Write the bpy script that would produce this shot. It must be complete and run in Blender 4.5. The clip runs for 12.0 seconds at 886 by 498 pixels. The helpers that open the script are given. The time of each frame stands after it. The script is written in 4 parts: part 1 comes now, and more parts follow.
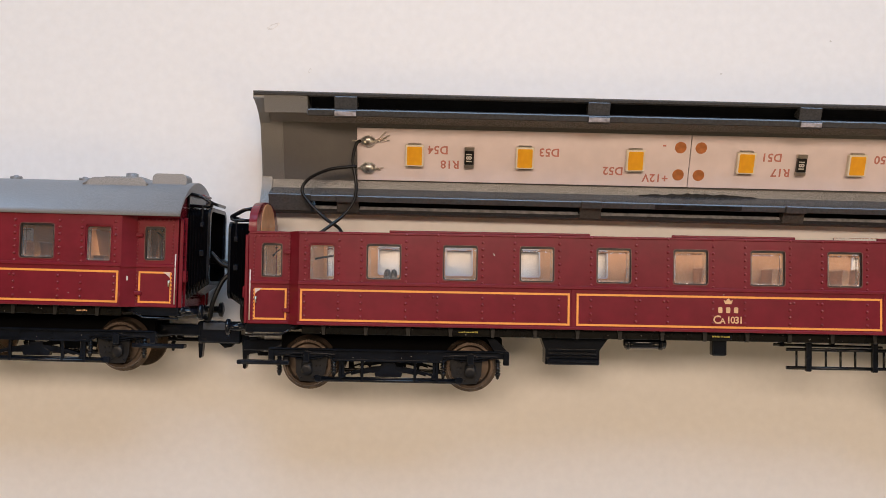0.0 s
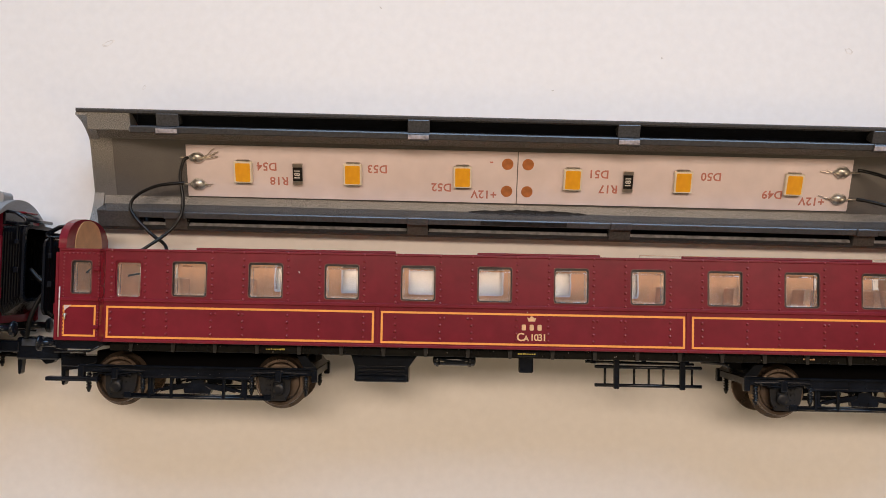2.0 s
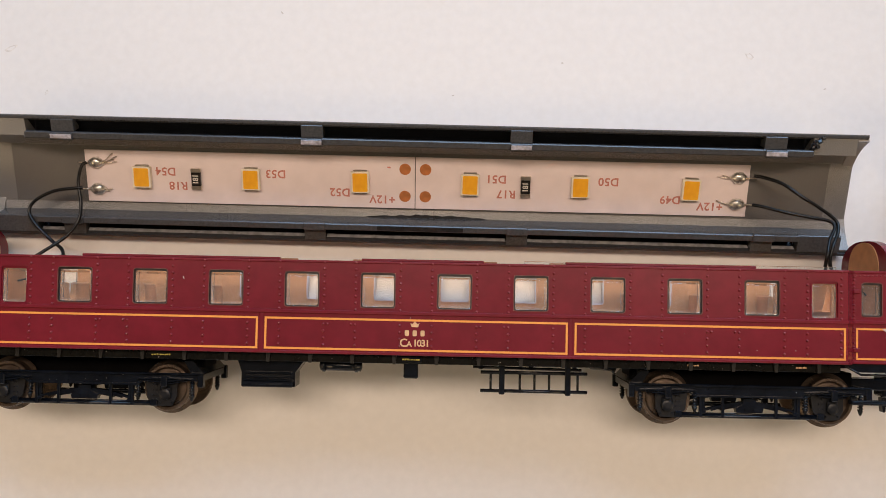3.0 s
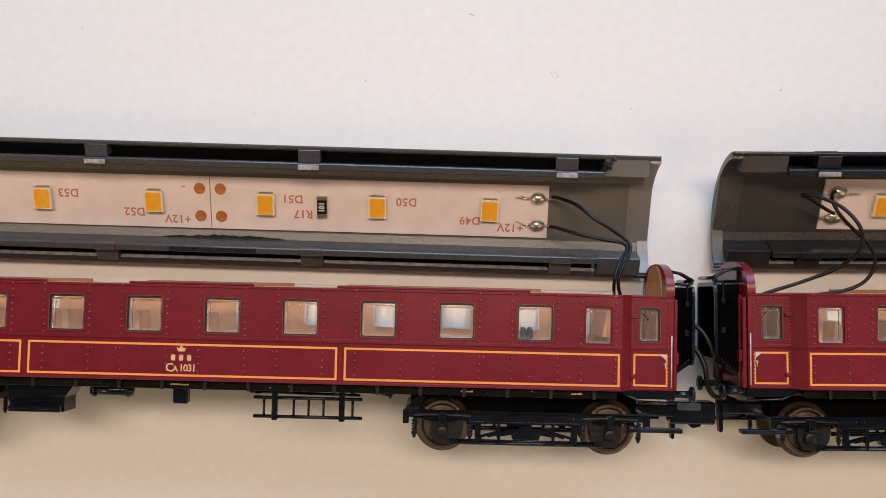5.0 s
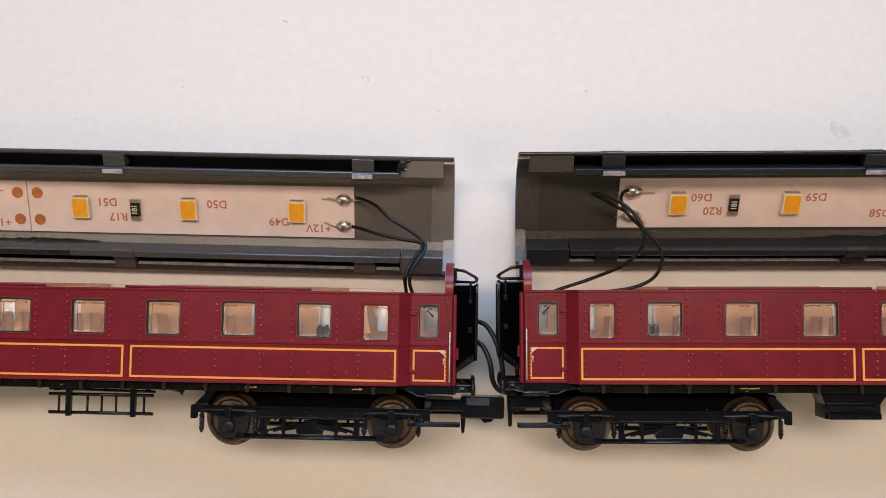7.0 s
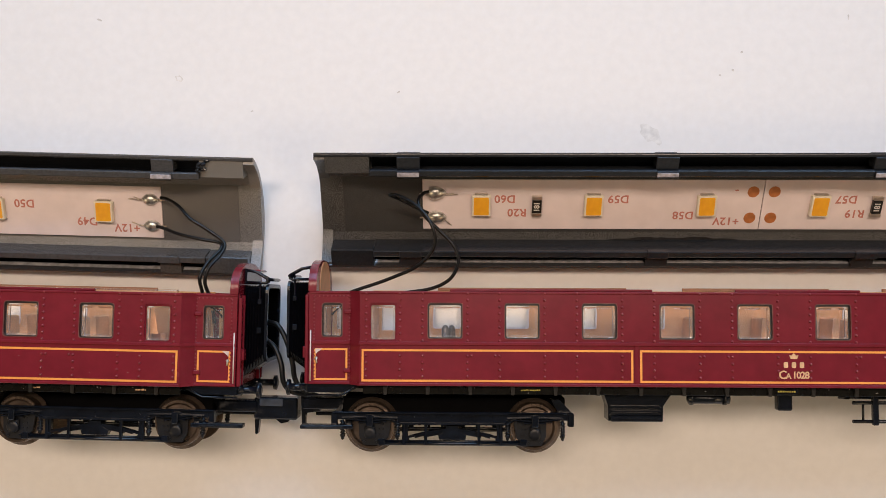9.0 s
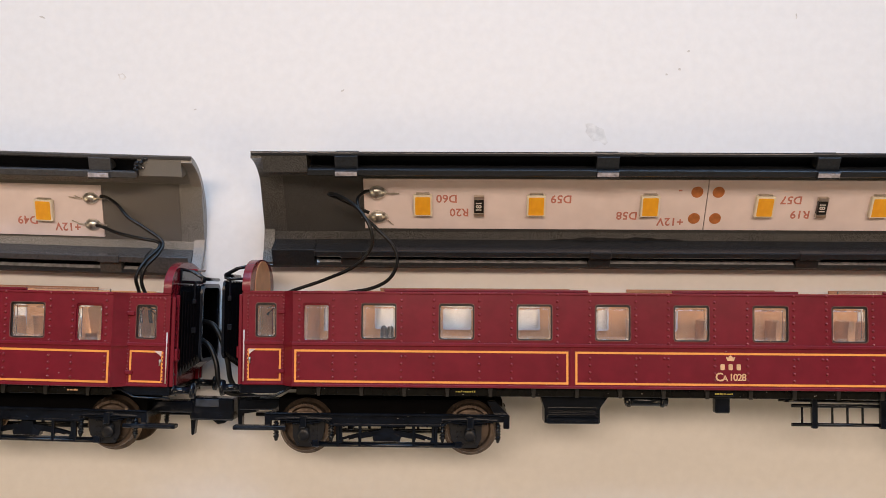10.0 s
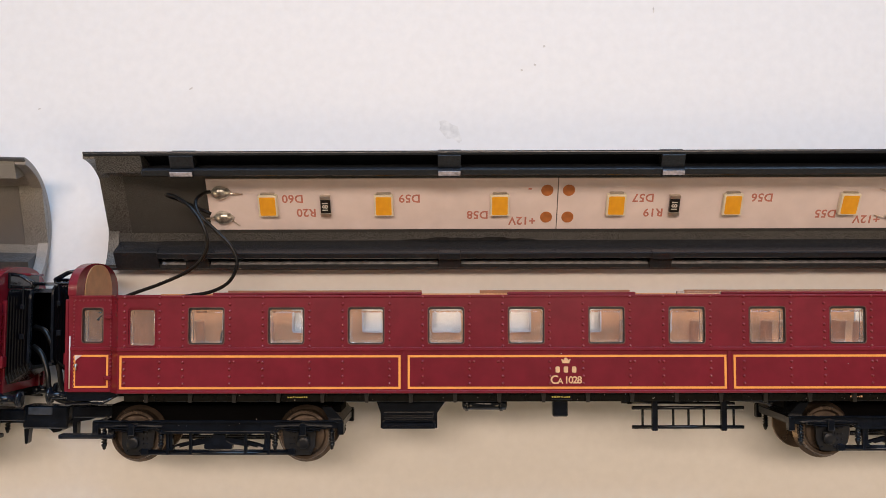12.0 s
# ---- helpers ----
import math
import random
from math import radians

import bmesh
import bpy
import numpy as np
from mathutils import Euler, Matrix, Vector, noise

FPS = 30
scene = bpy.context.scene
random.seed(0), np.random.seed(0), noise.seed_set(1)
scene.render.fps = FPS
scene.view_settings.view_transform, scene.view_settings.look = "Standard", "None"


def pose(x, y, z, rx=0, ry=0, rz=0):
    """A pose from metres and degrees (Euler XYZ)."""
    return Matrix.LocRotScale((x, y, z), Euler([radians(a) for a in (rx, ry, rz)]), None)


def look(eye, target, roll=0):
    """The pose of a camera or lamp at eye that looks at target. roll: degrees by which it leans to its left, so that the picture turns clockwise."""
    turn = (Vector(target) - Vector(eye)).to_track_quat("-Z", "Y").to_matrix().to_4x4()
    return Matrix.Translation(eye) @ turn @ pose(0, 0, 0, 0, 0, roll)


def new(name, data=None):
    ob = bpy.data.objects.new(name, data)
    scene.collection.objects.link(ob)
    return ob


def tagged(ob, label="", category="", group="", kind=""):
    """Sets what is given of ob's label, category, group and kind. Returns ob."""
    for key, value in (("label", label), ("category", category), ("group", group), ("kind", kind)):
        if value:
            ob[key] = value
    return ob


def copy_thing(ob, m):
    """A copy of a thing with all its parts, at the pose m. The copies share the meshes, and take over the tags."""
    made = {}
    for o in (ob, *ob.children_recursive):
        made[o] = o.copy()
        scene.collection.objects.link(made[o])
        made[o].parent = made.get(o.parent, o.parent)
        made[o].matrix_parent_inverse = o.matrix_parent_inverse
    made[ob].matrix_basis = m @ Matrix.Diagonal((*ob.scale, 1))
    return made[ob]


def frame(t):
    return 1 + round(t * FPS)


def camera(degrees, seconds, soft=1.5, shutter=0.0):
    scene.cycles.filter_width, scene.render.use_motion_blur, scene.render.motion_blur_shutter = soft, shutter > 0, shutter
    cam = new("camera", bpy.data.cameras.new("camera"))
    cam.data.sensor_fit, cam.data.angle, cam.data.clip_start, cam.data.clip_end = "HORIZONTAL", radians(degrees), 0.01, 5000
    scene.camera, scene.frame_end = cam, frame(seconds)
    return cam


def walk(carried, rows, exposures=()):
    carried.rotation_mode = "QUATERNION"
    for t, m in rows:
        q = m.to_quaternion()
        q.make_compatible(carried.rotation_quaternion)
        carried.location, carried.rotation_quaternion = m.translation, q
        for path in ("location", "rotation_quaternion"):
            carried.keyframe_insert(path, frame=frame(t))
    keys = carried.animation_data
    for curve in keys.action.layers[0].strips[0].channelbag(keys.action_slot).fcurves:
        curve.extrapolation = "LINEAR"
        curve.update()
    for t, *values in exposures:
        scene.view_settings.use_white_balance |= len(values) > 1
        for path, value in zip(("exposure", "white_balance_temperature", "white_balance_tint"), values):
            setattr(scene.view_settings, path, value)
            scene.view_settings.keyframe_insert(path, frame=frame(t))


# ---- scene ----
cam = camera(53.2, 12.0, soft=0.65)
PATH = [
    (0, (0.648, 0.306, 13.642), (0.636, 0.375, 11.643), -9.9),
    (0.5, (1.183, 0.265, 13.631), (1.166, 0.341, 11.632), -12.3),
    (1, (1.805, 0.309, 13.708), (1.785, 0.393, 11.71), -13.5),
    (1.5, (2.608, 0.323, 13.659), (2.593, 0.411, 11.661), -9.4),
    (2, (3.31, 0.461, 13.676), (3.29, 0.543, 11.678), -13.7),
    (2.5, (4.201, 0.584, 13.625), (4.169, 0.657, 11.627), -24.1),
    (3, (4.938, 0.563, 13.683), (4.907, 0.641, 11.685), -21.6),
    (3.2, (5.222, 0.543, 13.805), (5.189, 0.617, 11.807), -24.0),
    (4.8, (7.554, 0.778, 13.459), (7.536, 0.86, 11.46), -12.3),
    (5, (7.915, 0.785, 13.414), (7.895, 0.88, 11.417), -11.6),
    (5.5, (8.632, 0.763, 13.607), (8.589, 0.86, 11.61), -23.2),
    (6, (9.459, 0.657, 13.665), (9.41, 0.757, 11.668), -25.9),
    (6.5, (10.209, 0.622, 13.651), (10.155, 0.725, 11.655), -27.1),
    (7, (11.066, 0.699, 13.683), (11.011, 0.805, 11.687), -27.5),
    (7.5, (11.845, 0.758, 13.668), (11.79, 0.861, 11.672), -28.1),
    (9.3, (14.173, 0.76, 13.622), (14.137, 0.859, 11.625), -19.7),
    (9.5, (14.344, 0.745, 13.65), (14.304, 0.848, 11.653), -20.8),
    (10, (14.779, 0.744, 13.487), (14.736, 0.847, 11.49), -22.3),
    (10.5, (15.297, 0.776, 13.362), (15.259, 0.874, 11.365), -21.4),
    (11, (15.956, 0.759, 13.245), (15.921, 0.858, 11.247), -19.7),
    (11.5, (16.417, 0.834, 13.142), (16.393, 0.929, 11.145), -14.1),
    (12, (16.81, 0.833, 13.169), (16.795, 0.927, 11.171), -9.2),
]
walk(cam, [(t, look(Vector(eye) * 0.01, Vector(target) * 0.01, roll)) for t, eye, target, roll in PATH],
     [(0, -0.07, 6320, 10.4), (2, -0.07, 6290, 10.4), (5, -0.04, 6210, 10.4), (9.5, -0.01, 6160, 10.4), (12, 0.02, 6110, 10.4)])

MM = 0.001

# ---- light: a cool window behind the train, a warm lamp overhead ----
world = bpy.data.worlds.new("room_air")
scene.world = world
world.use_nodes = True
world.node_tree.nodes["Background"].inputs[0].default_value = (0.85, 0.78, 0.64, 1)
world.node_tree.nodes["Background"].inputs[1].default_value = 0.05
scene.view_settings.exposure = 0.0


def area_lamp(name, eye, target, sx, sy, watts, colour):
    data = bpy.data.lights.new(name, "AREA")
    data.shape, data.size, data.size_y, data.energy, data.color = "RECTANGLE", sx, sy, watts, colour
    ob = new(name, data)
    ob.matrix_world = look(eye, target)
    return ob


area_lamp("window_daylight", (0.40, 1.60, 0.95), (0.08, 0.0, 0.0), 1.6, 1.3, 36.5, (0.445, 0.69, 1.0))
area_lamp("ceiling_lamp_light", (0.1, 0.58, 2.15), (0.05, 0.0, 0.0), 1.9, 0.4, 31.5, (1.0, 0.75, 0.545))
# Two added warm fills, no known source, to lift the shade under the train.
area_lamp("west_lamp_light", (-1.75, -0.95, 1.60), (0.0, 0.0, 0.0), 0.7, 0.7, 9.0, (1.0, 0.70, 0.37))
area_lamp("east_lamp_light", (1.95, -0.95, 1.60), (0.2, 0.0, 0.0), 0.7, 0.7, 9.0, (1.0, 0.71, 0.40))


# ---- materials ----
def material(name, base, rough=0.5, metal=0.0, vary=0.08, grain=900.0, bump=0.0, bump_scale=2500.0, coat=0.0, rough_vary=0.0, stain=0.0, stain_scale=60.0, spec=0.5, dark=None, object_random=0.0):
    m = bpy.data.materials.new(name)
    m.use_nodes = True
    nt = m.node_tree
    n, l = nt.nodes, nt.links
    p = n["Principled BSDF"]
    p.inputs["Roughness"].default_value = rough
    p.inputs["Metallic"].default_value = metal
    p.inputs["Coat Weight"].default_value = coat
    p.inputs["Coat Roughness"].default_value = 0.15
    p.inputs["Specular IOR Level"].default_value = spec
    tc = n.new("ShaderNodeTexCoord")
    noise_a = n.new("ShaderNodeTexNoise")
    noise_a.inputs["Scale"].default_value = grain
    noise_a.inputs["Detail"].default_value = 3
    l.new(tc.outputs["Object"], noise_a.inputs["Vector"])
    noise_b = n.new("ShaderNodeTexNoise")
    noise_b.inputs["Scale"].default_value = stain_scale
    noise_b.inputs["Detail"].default_value = 4
    l.new(tc.outputs["Object"], noise_b.inputs["Vector"])
    dark = dark or tuple(c * (1 - 2.2 * vary) for c in base)
    light = tuple(min(1, c * (1 + 2.2 * vary)) for c in base)
    ramp = n.new("ShaderNodeValToRGB")
    ramp.color_ramp.elements[0].position, ramp.color_ramp.elements[1].position = 0.3, 0.7
    ramp.color_ramp.elements[0].color = (*dark, 1)
    ramp.color_ramp.elements[1].color = (*light, 1)
    l.new(noise_a.outputs["Fac"], ramp.inputs["Fac"])
    mix = n.new("ShaderNodeMix")
    mix.data_type, mix.blend_type = "RGBA", "MULTIPLY"
    l.new(ramp.outputs["Color"], mix.inputs["A"])
    stains = n.new("ShaderNodeValToRGB")
    stains.color_ramp.elements[0].position, stains.color_ramp.elements[1].position = 0.35, 0.65
    k = 1 - stain
    stains.color_ramp.elements[0].color = (k, k, k, 1)
    stains.color_ramp.elements[1].color = (1, 1, 1, 1)
    l.new(noise_b.outputs["Fac"], stains.inputs["Fac"])
    l.new(stains.outputs["Color"], mix.inputs["B"])
    mix.inputs["Factor"].default_value = 1.0
    l.new(mix.outputs["Result"], p.inputs["Base Color"])
    if rough_vary:
        mr = n.new("ShaderNodeMapRange")
        mr.inputs["To Min"].default_value, mr.inputs["To Max"].default_value = rough - rough_vary, rough + rough_vary
        l.new(noise_b.outputs["Fac"], mr.inputs["Value"])
        l.new(mr.outputs["Result"], p.inputs["Roughness"])
    if bump:
        nb = n.new("ShaderNodeTexNoise")
        nb.inputs["Scale"].default_value = bump_scale
        l.new(tc.outputs["Object"], nb.inputs["Vector"])
        b = n.new("ShaderNodeBump")
        b.inputs["Strength"].default_value = bump
        b.inputs["Distance"].default_value = 0.0001
        l.new(nb.outputs["Fac"], b.inputs["Height"])
        l.new(b.outputs["Normal"], p.inputs["Normal"])
    return m


def glass_material(name, tint, rough, clear):
    m = bpy.data.materials.new(name)
    m.use_nodes = True
    nt = m.node_tree
    p = nt.nodes["Principled BSDF"]
    p.inputs["Base Color"].default_value = (*tint, 1)
    p.inputs["Transmission Weight"].default_value = clear
    p.inputs["Roughness"].default_value = rough
    p.inputs["IOR"].default_value = 1.46
    tc = nt.nodes.new("ShaderNodeTexCoord")
    nb = nt.nodes.new("ShaderNodeTexNoise")
    nb.inputs["Scale"].default_value = 260
    nt.links.new(tc.outputs["Object"], nb.inputs["Vector"])
    b = nt.nodes.new("ShaderNodeBump")
    b.inputs["Strength"].default_value = 0.12
    b.inputs["Distance"].default_value = 0.0003
    nt.links.new(nb.outputs["Fac"], b.inputs["Height"])
    nt.links.new(b.outputs["Normal"], p.inputs["Normal"])
    return m


TABLE = material("white_laminate", (0.80, 0.79, 0.78), 0.42, vary=0.01, grain=700, stain=0.03, stain_scale=14, bump=0.03, bump_scale=1500, rough_vary=0.06)
WALL = material("warm_wall_paint", (0.52, 0.475, 0.39), 0.8, vary=0.03, grain=40, stain=0.05, stain_scale=1.5)
CEILING = material("ceiling_paint", (0.085, 0.085, 0.09), 0.85, vary=0.02, grain=40)
FLOORING = material("floor_oak", (0.36, 0.24, 0.14), 0.5, vary=0.15, grain=25, stain=0.2, stain_scale=3)
RED = material("maroon_plastic_paint", (0.180, 0.0105, 0.0200), 0.25, vary=0.05, grain=500, stain=0.10, stain_scale=55, bump=0.02, bump_scale=3000, rough_vary=0.05, spec=0.45)
# Paler than the body: the rivets' highlights are put into the colour.
RIVET = material("worn_maroon_rivet", (0.225, 0.028, 0.036), 0.16, vary=0.1, grain=2000)
ORANGE = material("ochre_lining_print", (0.90, 0.335, 0.06), 0.45, vary=0.03, grain=400, stain=0.06, stain_scale=100)
CREAM = material("cream_print", (0.70, 0.42, 0.22), 0.55, vary=0.06, grain=1200)
YELLOWP = material("faded_yellow_print", (0.42, 0.36, 0.06), 0.6, vary=0.2, grain=1500)
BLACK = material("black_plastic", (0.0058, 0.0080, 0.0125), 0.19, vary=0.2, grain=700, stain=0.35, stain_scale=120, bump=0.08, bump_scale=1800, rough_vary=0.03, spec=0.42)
SATIN = material("satin_black_plastic", (0.0085, 0.0100, 0.0132), 0.38, spec=0.3, vary=0.2, grain=900, stain=0.35, stain_scale=150, bump=0.1, bump_scale=1800)
PLATE = material("blue_grey_plastic", (0.050, 0.058, 0.072), 0.3, vary=0.2, grain=900, stain=0.2, stain_scale=200, bump=0.1)
GLINT = material("worn_bright_edge", (0.55, 0.55, 0.57), 0.24, metal=0.5, vary=0.15, grain=1200, stain=0.2, stain_scale=90, bump=0.2, bump_scale=2500)
GLUE = material("dark_dried_glue", (0.022, 0.022, 0.023), 0.2, vary=0.2, grain=1200, bump=0.2, bump_scale=1500)
DUST = material("pale_dust_fleck", (0.36, 0.34, 0.32), 0.7, vary=0.2, grain=3000)
# Near-black, almost no gloss: shade in gaps and openings, also the contact strips.
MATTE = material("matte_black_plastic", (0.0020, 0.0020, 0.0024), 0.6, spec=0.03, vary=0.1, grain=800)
# Slightly lighter black, which paints in the grey highlights on the ribs.
RIB = material("dusty_black_rib", (0.014, 0.014, 0.013), 0.30, vary=0.2, grain=900)
SOLE = material("soot_black_frame", (0.0085, 0.0085, 0.0072), 0.22, spec=0.22, vary=0.15, grain=700, stain=0.3, stain_scale=150, bump=0.05)
RUBBER = material("black_bellows_rubber", (0.002, 0.002, 0.0028), 0.17, spec=0.3, vary=0.12, grain=800)
TYRE = material("burnished_wheel_metal", (0.20, 0.150, 0.112), 0.28, metal=0.8, vary=0.12, grain=500, stain=0.3, stain_scale=200, rough_vary=0.08)
DISC = material("brown_wheel_centre", (0.028, 0.018, 0.014), 0.55, vary=0.15, grain=600)
BROWN = material("tan_interior_plastic", (0.66, 0.325, 0.14), 0.5, vary=0.06, grain=500, stain=0.12, stain_scale=80)
LEDGE = material("brown_ledge_plastic", (0.36, 0.16, 0.075), 0.5, vary=0.08, grain=500, stain=0.2, stain_scale=120)
SEAT = material("brown_seat_plastic", (0.70, 0.34, 0.15), 0.5, vary=0.08, grain=500, stain=0.15, stain_scale=120)
MILKY = material("milky_clear_plastic", (0.71, 0.69, 0.71), 0.2, vary=0.05, grain=600)
GASKET = material("dark_window_rim", (0.010, 0.006, 0.006), 0.35, vary=0.15, grain=900)
SILVER = material("worn_window_bead", (0.15, 0.055, 0.048), 0.25, metal=0.0, vary=0.15, grain=900)
WHITE_RAIL = material("off_white_handrail", (0.66, 0.52, 0.47), 0.45, vary=0.08, grain=900)
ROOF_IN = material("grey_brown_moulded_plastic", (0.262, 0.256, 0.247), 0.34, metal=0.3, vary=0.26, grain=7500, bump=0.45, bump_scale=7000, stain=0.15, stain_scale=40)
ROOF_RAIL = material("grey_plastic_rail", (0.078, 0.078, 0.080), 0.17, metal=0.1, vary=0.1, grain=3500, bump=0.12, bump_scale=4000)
ROOF_IN_DARK = material("dark_grey_moulded_plastic", (0.094, 0.093, 0.091), 0.31, metal=0.3, vary=0.42, grain=6500, bump=0.55, bump_scale=6000, stain=0.15, stain_scale=40)
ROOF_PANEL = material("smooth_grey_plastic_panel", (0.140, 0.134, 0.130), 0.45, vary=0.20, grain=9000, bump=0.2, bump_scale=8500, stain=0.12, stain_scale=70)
ROOF_PANEL_DARK = material("smooth_dark_plastic_panel", (0.054, 0.054, 0.055), 0.45, vary=0.30, grain=9000, bump=0.2, bump_scale=8500, stain=0.2, stain_scale=70)
ROOF_RAIL_DARK = material("dark_grey_plastic_rail", (0.019, 0.0215, 0.026), 0.19, metal=0.0, vary=0.1, grain=3500, bump=0.12, bump_scale=4000)
ROOF_OUT = material("silver_grey_roof_paint", (0.27, 0.267, 0.268), 0.42, metal=0.2, vary=0.10, grain=6500, bump=0.07, bump_scale=8000, stain=0.08, stain_scale=60)
STRIP = material("white_circuit_strip", (0.87, 0.77, 0.785), 0.42, vary=0.02, grain=300, stain=0.05, stain_scale=120)
INK = material("red_brown_ink", (0.54, 0.21, 0.17), 0.6, vary=0.1, grain=2500)
COPPER = material("bare_copper_pad", (0.52, 0.19, 0.06), 0.45, metal=0.15, vary=0.1, grain=900)
LED_WHITE = material("led_housing", (0.86, 0.80, 0.66), 0.4, vary=0.02)
PHOSPHOR = material("orange_phosphor", (1.0, 0.46, 0.022), 0.35, vary=0.05, grain=900, coat=0.3)
RESISTOR = material("black_resistor_body", (0.012, 0.011, 0.010), 0.3, vary=0.1)
METAL = material("tinned_contact", (0.60, 0.54, 0.46), 0.3, metal=0.9, vary=0.1, grain=900)
SOLDER = material("shiny_solder", (0.74, 0.69, 0.61), 0.33, metal=0.9, vary=0.25, grain=1500, bump=0.25, bump_scale=2500)
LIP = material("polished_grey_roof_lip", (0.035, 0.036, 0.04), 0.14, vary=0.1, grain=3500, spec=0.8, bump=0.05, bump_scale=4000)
ROOF_RIM = material("grey_painted_roof_edge", (0.27, 0.255, 0.24), 0.4, metal=0.2, vary=0.12, grain=6000, bump=0.1, bump_scale=8000)
TAB_PALE = material("scuffed_bare_plastic", (0.42, 0.41, 0.46), 0.5, vary=0.2, grain=1500, bump=0.3, bump_scale=1800)
WIRE = material("black_wire_sleeve", (0.005, 0.005, 0.005), 0.34, spec=0.35, vary=0.1, grain=700)
WHITE_INK = material("white_ink", (0.75, 0.72, 0.68), 0.6, vary=0.05)
PEG = material("dark_contact_peg", (0.05, 0.042, 0.038), 0.3, metal=0.6, vary=0.1)
STAIN_PALE = material("pale_smudge", (0.745, 0.73, 0.705), 0.5, vary=0.04, grain=900, stain=0.08, stain_scale=900)
STAIN_RING = material("dried_ring_smudge", (0.70, 0.675, 0.64), 0.6, vary=0.08, grain=1500)
STAIN = material("grey_smudge", (0.58, 0.55, 0.51), 0.6, vary=0.10, grain=1500)
GLASS = glass_material("clear_window_plastic", (0.96, 0.955, 0.94), 0.04, 0.97)


# ---- mesh helpers, in millimetres ----
def box(bm, x0, x1, y0, y1, z0, z1, bevel=0.0):
    if bevel <= 0:
        v = [bm.verts.new(p) for p in ((x0, y0, z0), (x1, y0, z0), (x1, y1, z0), (x0, y1, z0), (x0, y0, z1), (x1, y0, z1), (x1, y1, z1), (x0, y1, z1))]
        for f in ((3, 2, 1, 0), (4, 5, 6, 7), (0, 1, 5, 4), (1, 2, 6, 5), (2, 3, 7, 6), (3, 0, 4, 7)):
            bm.faces.new([v[i] for i in f])
        return bm
    tmp = bmesh.new()
    box(tmp, x0, x1, y0, y1, z0, z1)
    bmesh.ops.bevel(tmp, geom=list(tmp.edges), offset=bevel, segments=1, affect="EDGES", clamp_overlap=True)
    join(bm, tmp)
    return bm


def join(bm, tmp, m=None):
    if m is not None:
        tmp.transform(m)
    idx = {v: bm.verts.new(v.co) for v in tmp.verts}
    for f in tmp.faces:
        g = bm.faces.new([idx[v] for v in f.verts])
        g.smooth = f.smooth
    tmp.free()


def prism(bm, poly, a, b, axis="z"):
    """A straight prism over a polygon. axis z: polygon in x, y; axis x: polygon in y, z; axis y: polygon in x, z."""
    def at(p, h):
        return {"z": (p[0], p[1], h), "x": (h, p[0], p[1]), "y": (p[0], h, p[1])}[axis]
    lo = [bm.verts.new(at(p, a)) for p in poly]
    hi = [bm.verts.new(at(p, b)) for p in poly]
    n = len(poly)
    bm.faces.new(lo[::-1])
    bm.faces.new(hi)
    for i in range(n):
        bm.faces.new((lo[i], lo[(i + 1) % n], hi[(i + 1) % n], hi[i]))
    return bm


def tube(bm, pts, r, seg=8, smooth=True, caps=True):
    """A round tube along points."""
    pts = [Vector(p) for p in pts]
    rings = []
    up = Vector((0.123, 0.31, 0.94)).normalized()
    for i, p in enumerate(pts):
        d = (pts[min(i + 1, len(pts) - 1)] - pts[max(i - 1, 0)]).normalized()
        a = d.cross(up)
        a = a.normalized() if a.length > 1e-4 else d.orthogonal().normalized()
        b = d.cross(a)
        rr = r[i] if isinstance(r, (list, tuple)) else r
        rings.append([bm.verts.new(p + rr * (math.cos(t) * a + math.sin(t) * b)) for t in (2 * math.pi * k / seg for k in range(seg))])
    for r0, r1 in zip(rings, rings[1:]):
        for k in range(seg):
            f = bm.faces.new((r0[k], r0[(k + 1) % seg], r1[(k + 1) % seg], r1[k]))
            f.smooth = smooth
    if caps:
        bm.faces.new(rings[0][::-1])
        bm.faces.new(rings[-1])
    return bm


def spline(pts, n=8):
    """Catmull-Rom through the points."""
    p = [Vector(q) for q in pts]
    p = [2 * p[0] - p[1]] + p + [2 * p[-1] - p[-2]]
    out = []
    for i in range(1, len(p) - 2):
        for k in range(n):
            t = k / n
            a, b, c, d = p[i - 1], p[i], p[i + 1], p[i + 2]
            out.append(0.5 * (2 * b + (c - a) * t + (2 * a - 5 * b + 4 * c - d) * t * t + (3 * b - a - 3 * c + d) * t ** 3))
    return out + [p[-2]]


def turned(bm, rings, seg=24, centre=(0, 0, 0), axis="z", smooth=True):
    """A turned body: rings of (radius, height)."""
    rows = []
    for r, h in rings:
        row = []
        for k in range(seg):
            t = 2 * math.pi * k / seg
            a, b = r * math.cos(t), r * math.sin(t)
            q = {"z": (a, b, h), "x": (h, a, b), "y": (b, h, a)}[axis]
            row.append(bm.verts.new((q[0] + centre[0], q[1] + centre[1], q[2] + centre[2])))
        rows.append(row)
    for r0, r1 in zip(rows, rows[1:]):
        for k in range(seg):
            f = bm.faces.new((r0[k], r0[(k + 1) % seg], r1[(k + 1) % seg], r1[k]))
            f.smooth = smooth
    bm.faces.new(rows[0][::-1])
    bm.faces.new(rows[-1])
    return bm


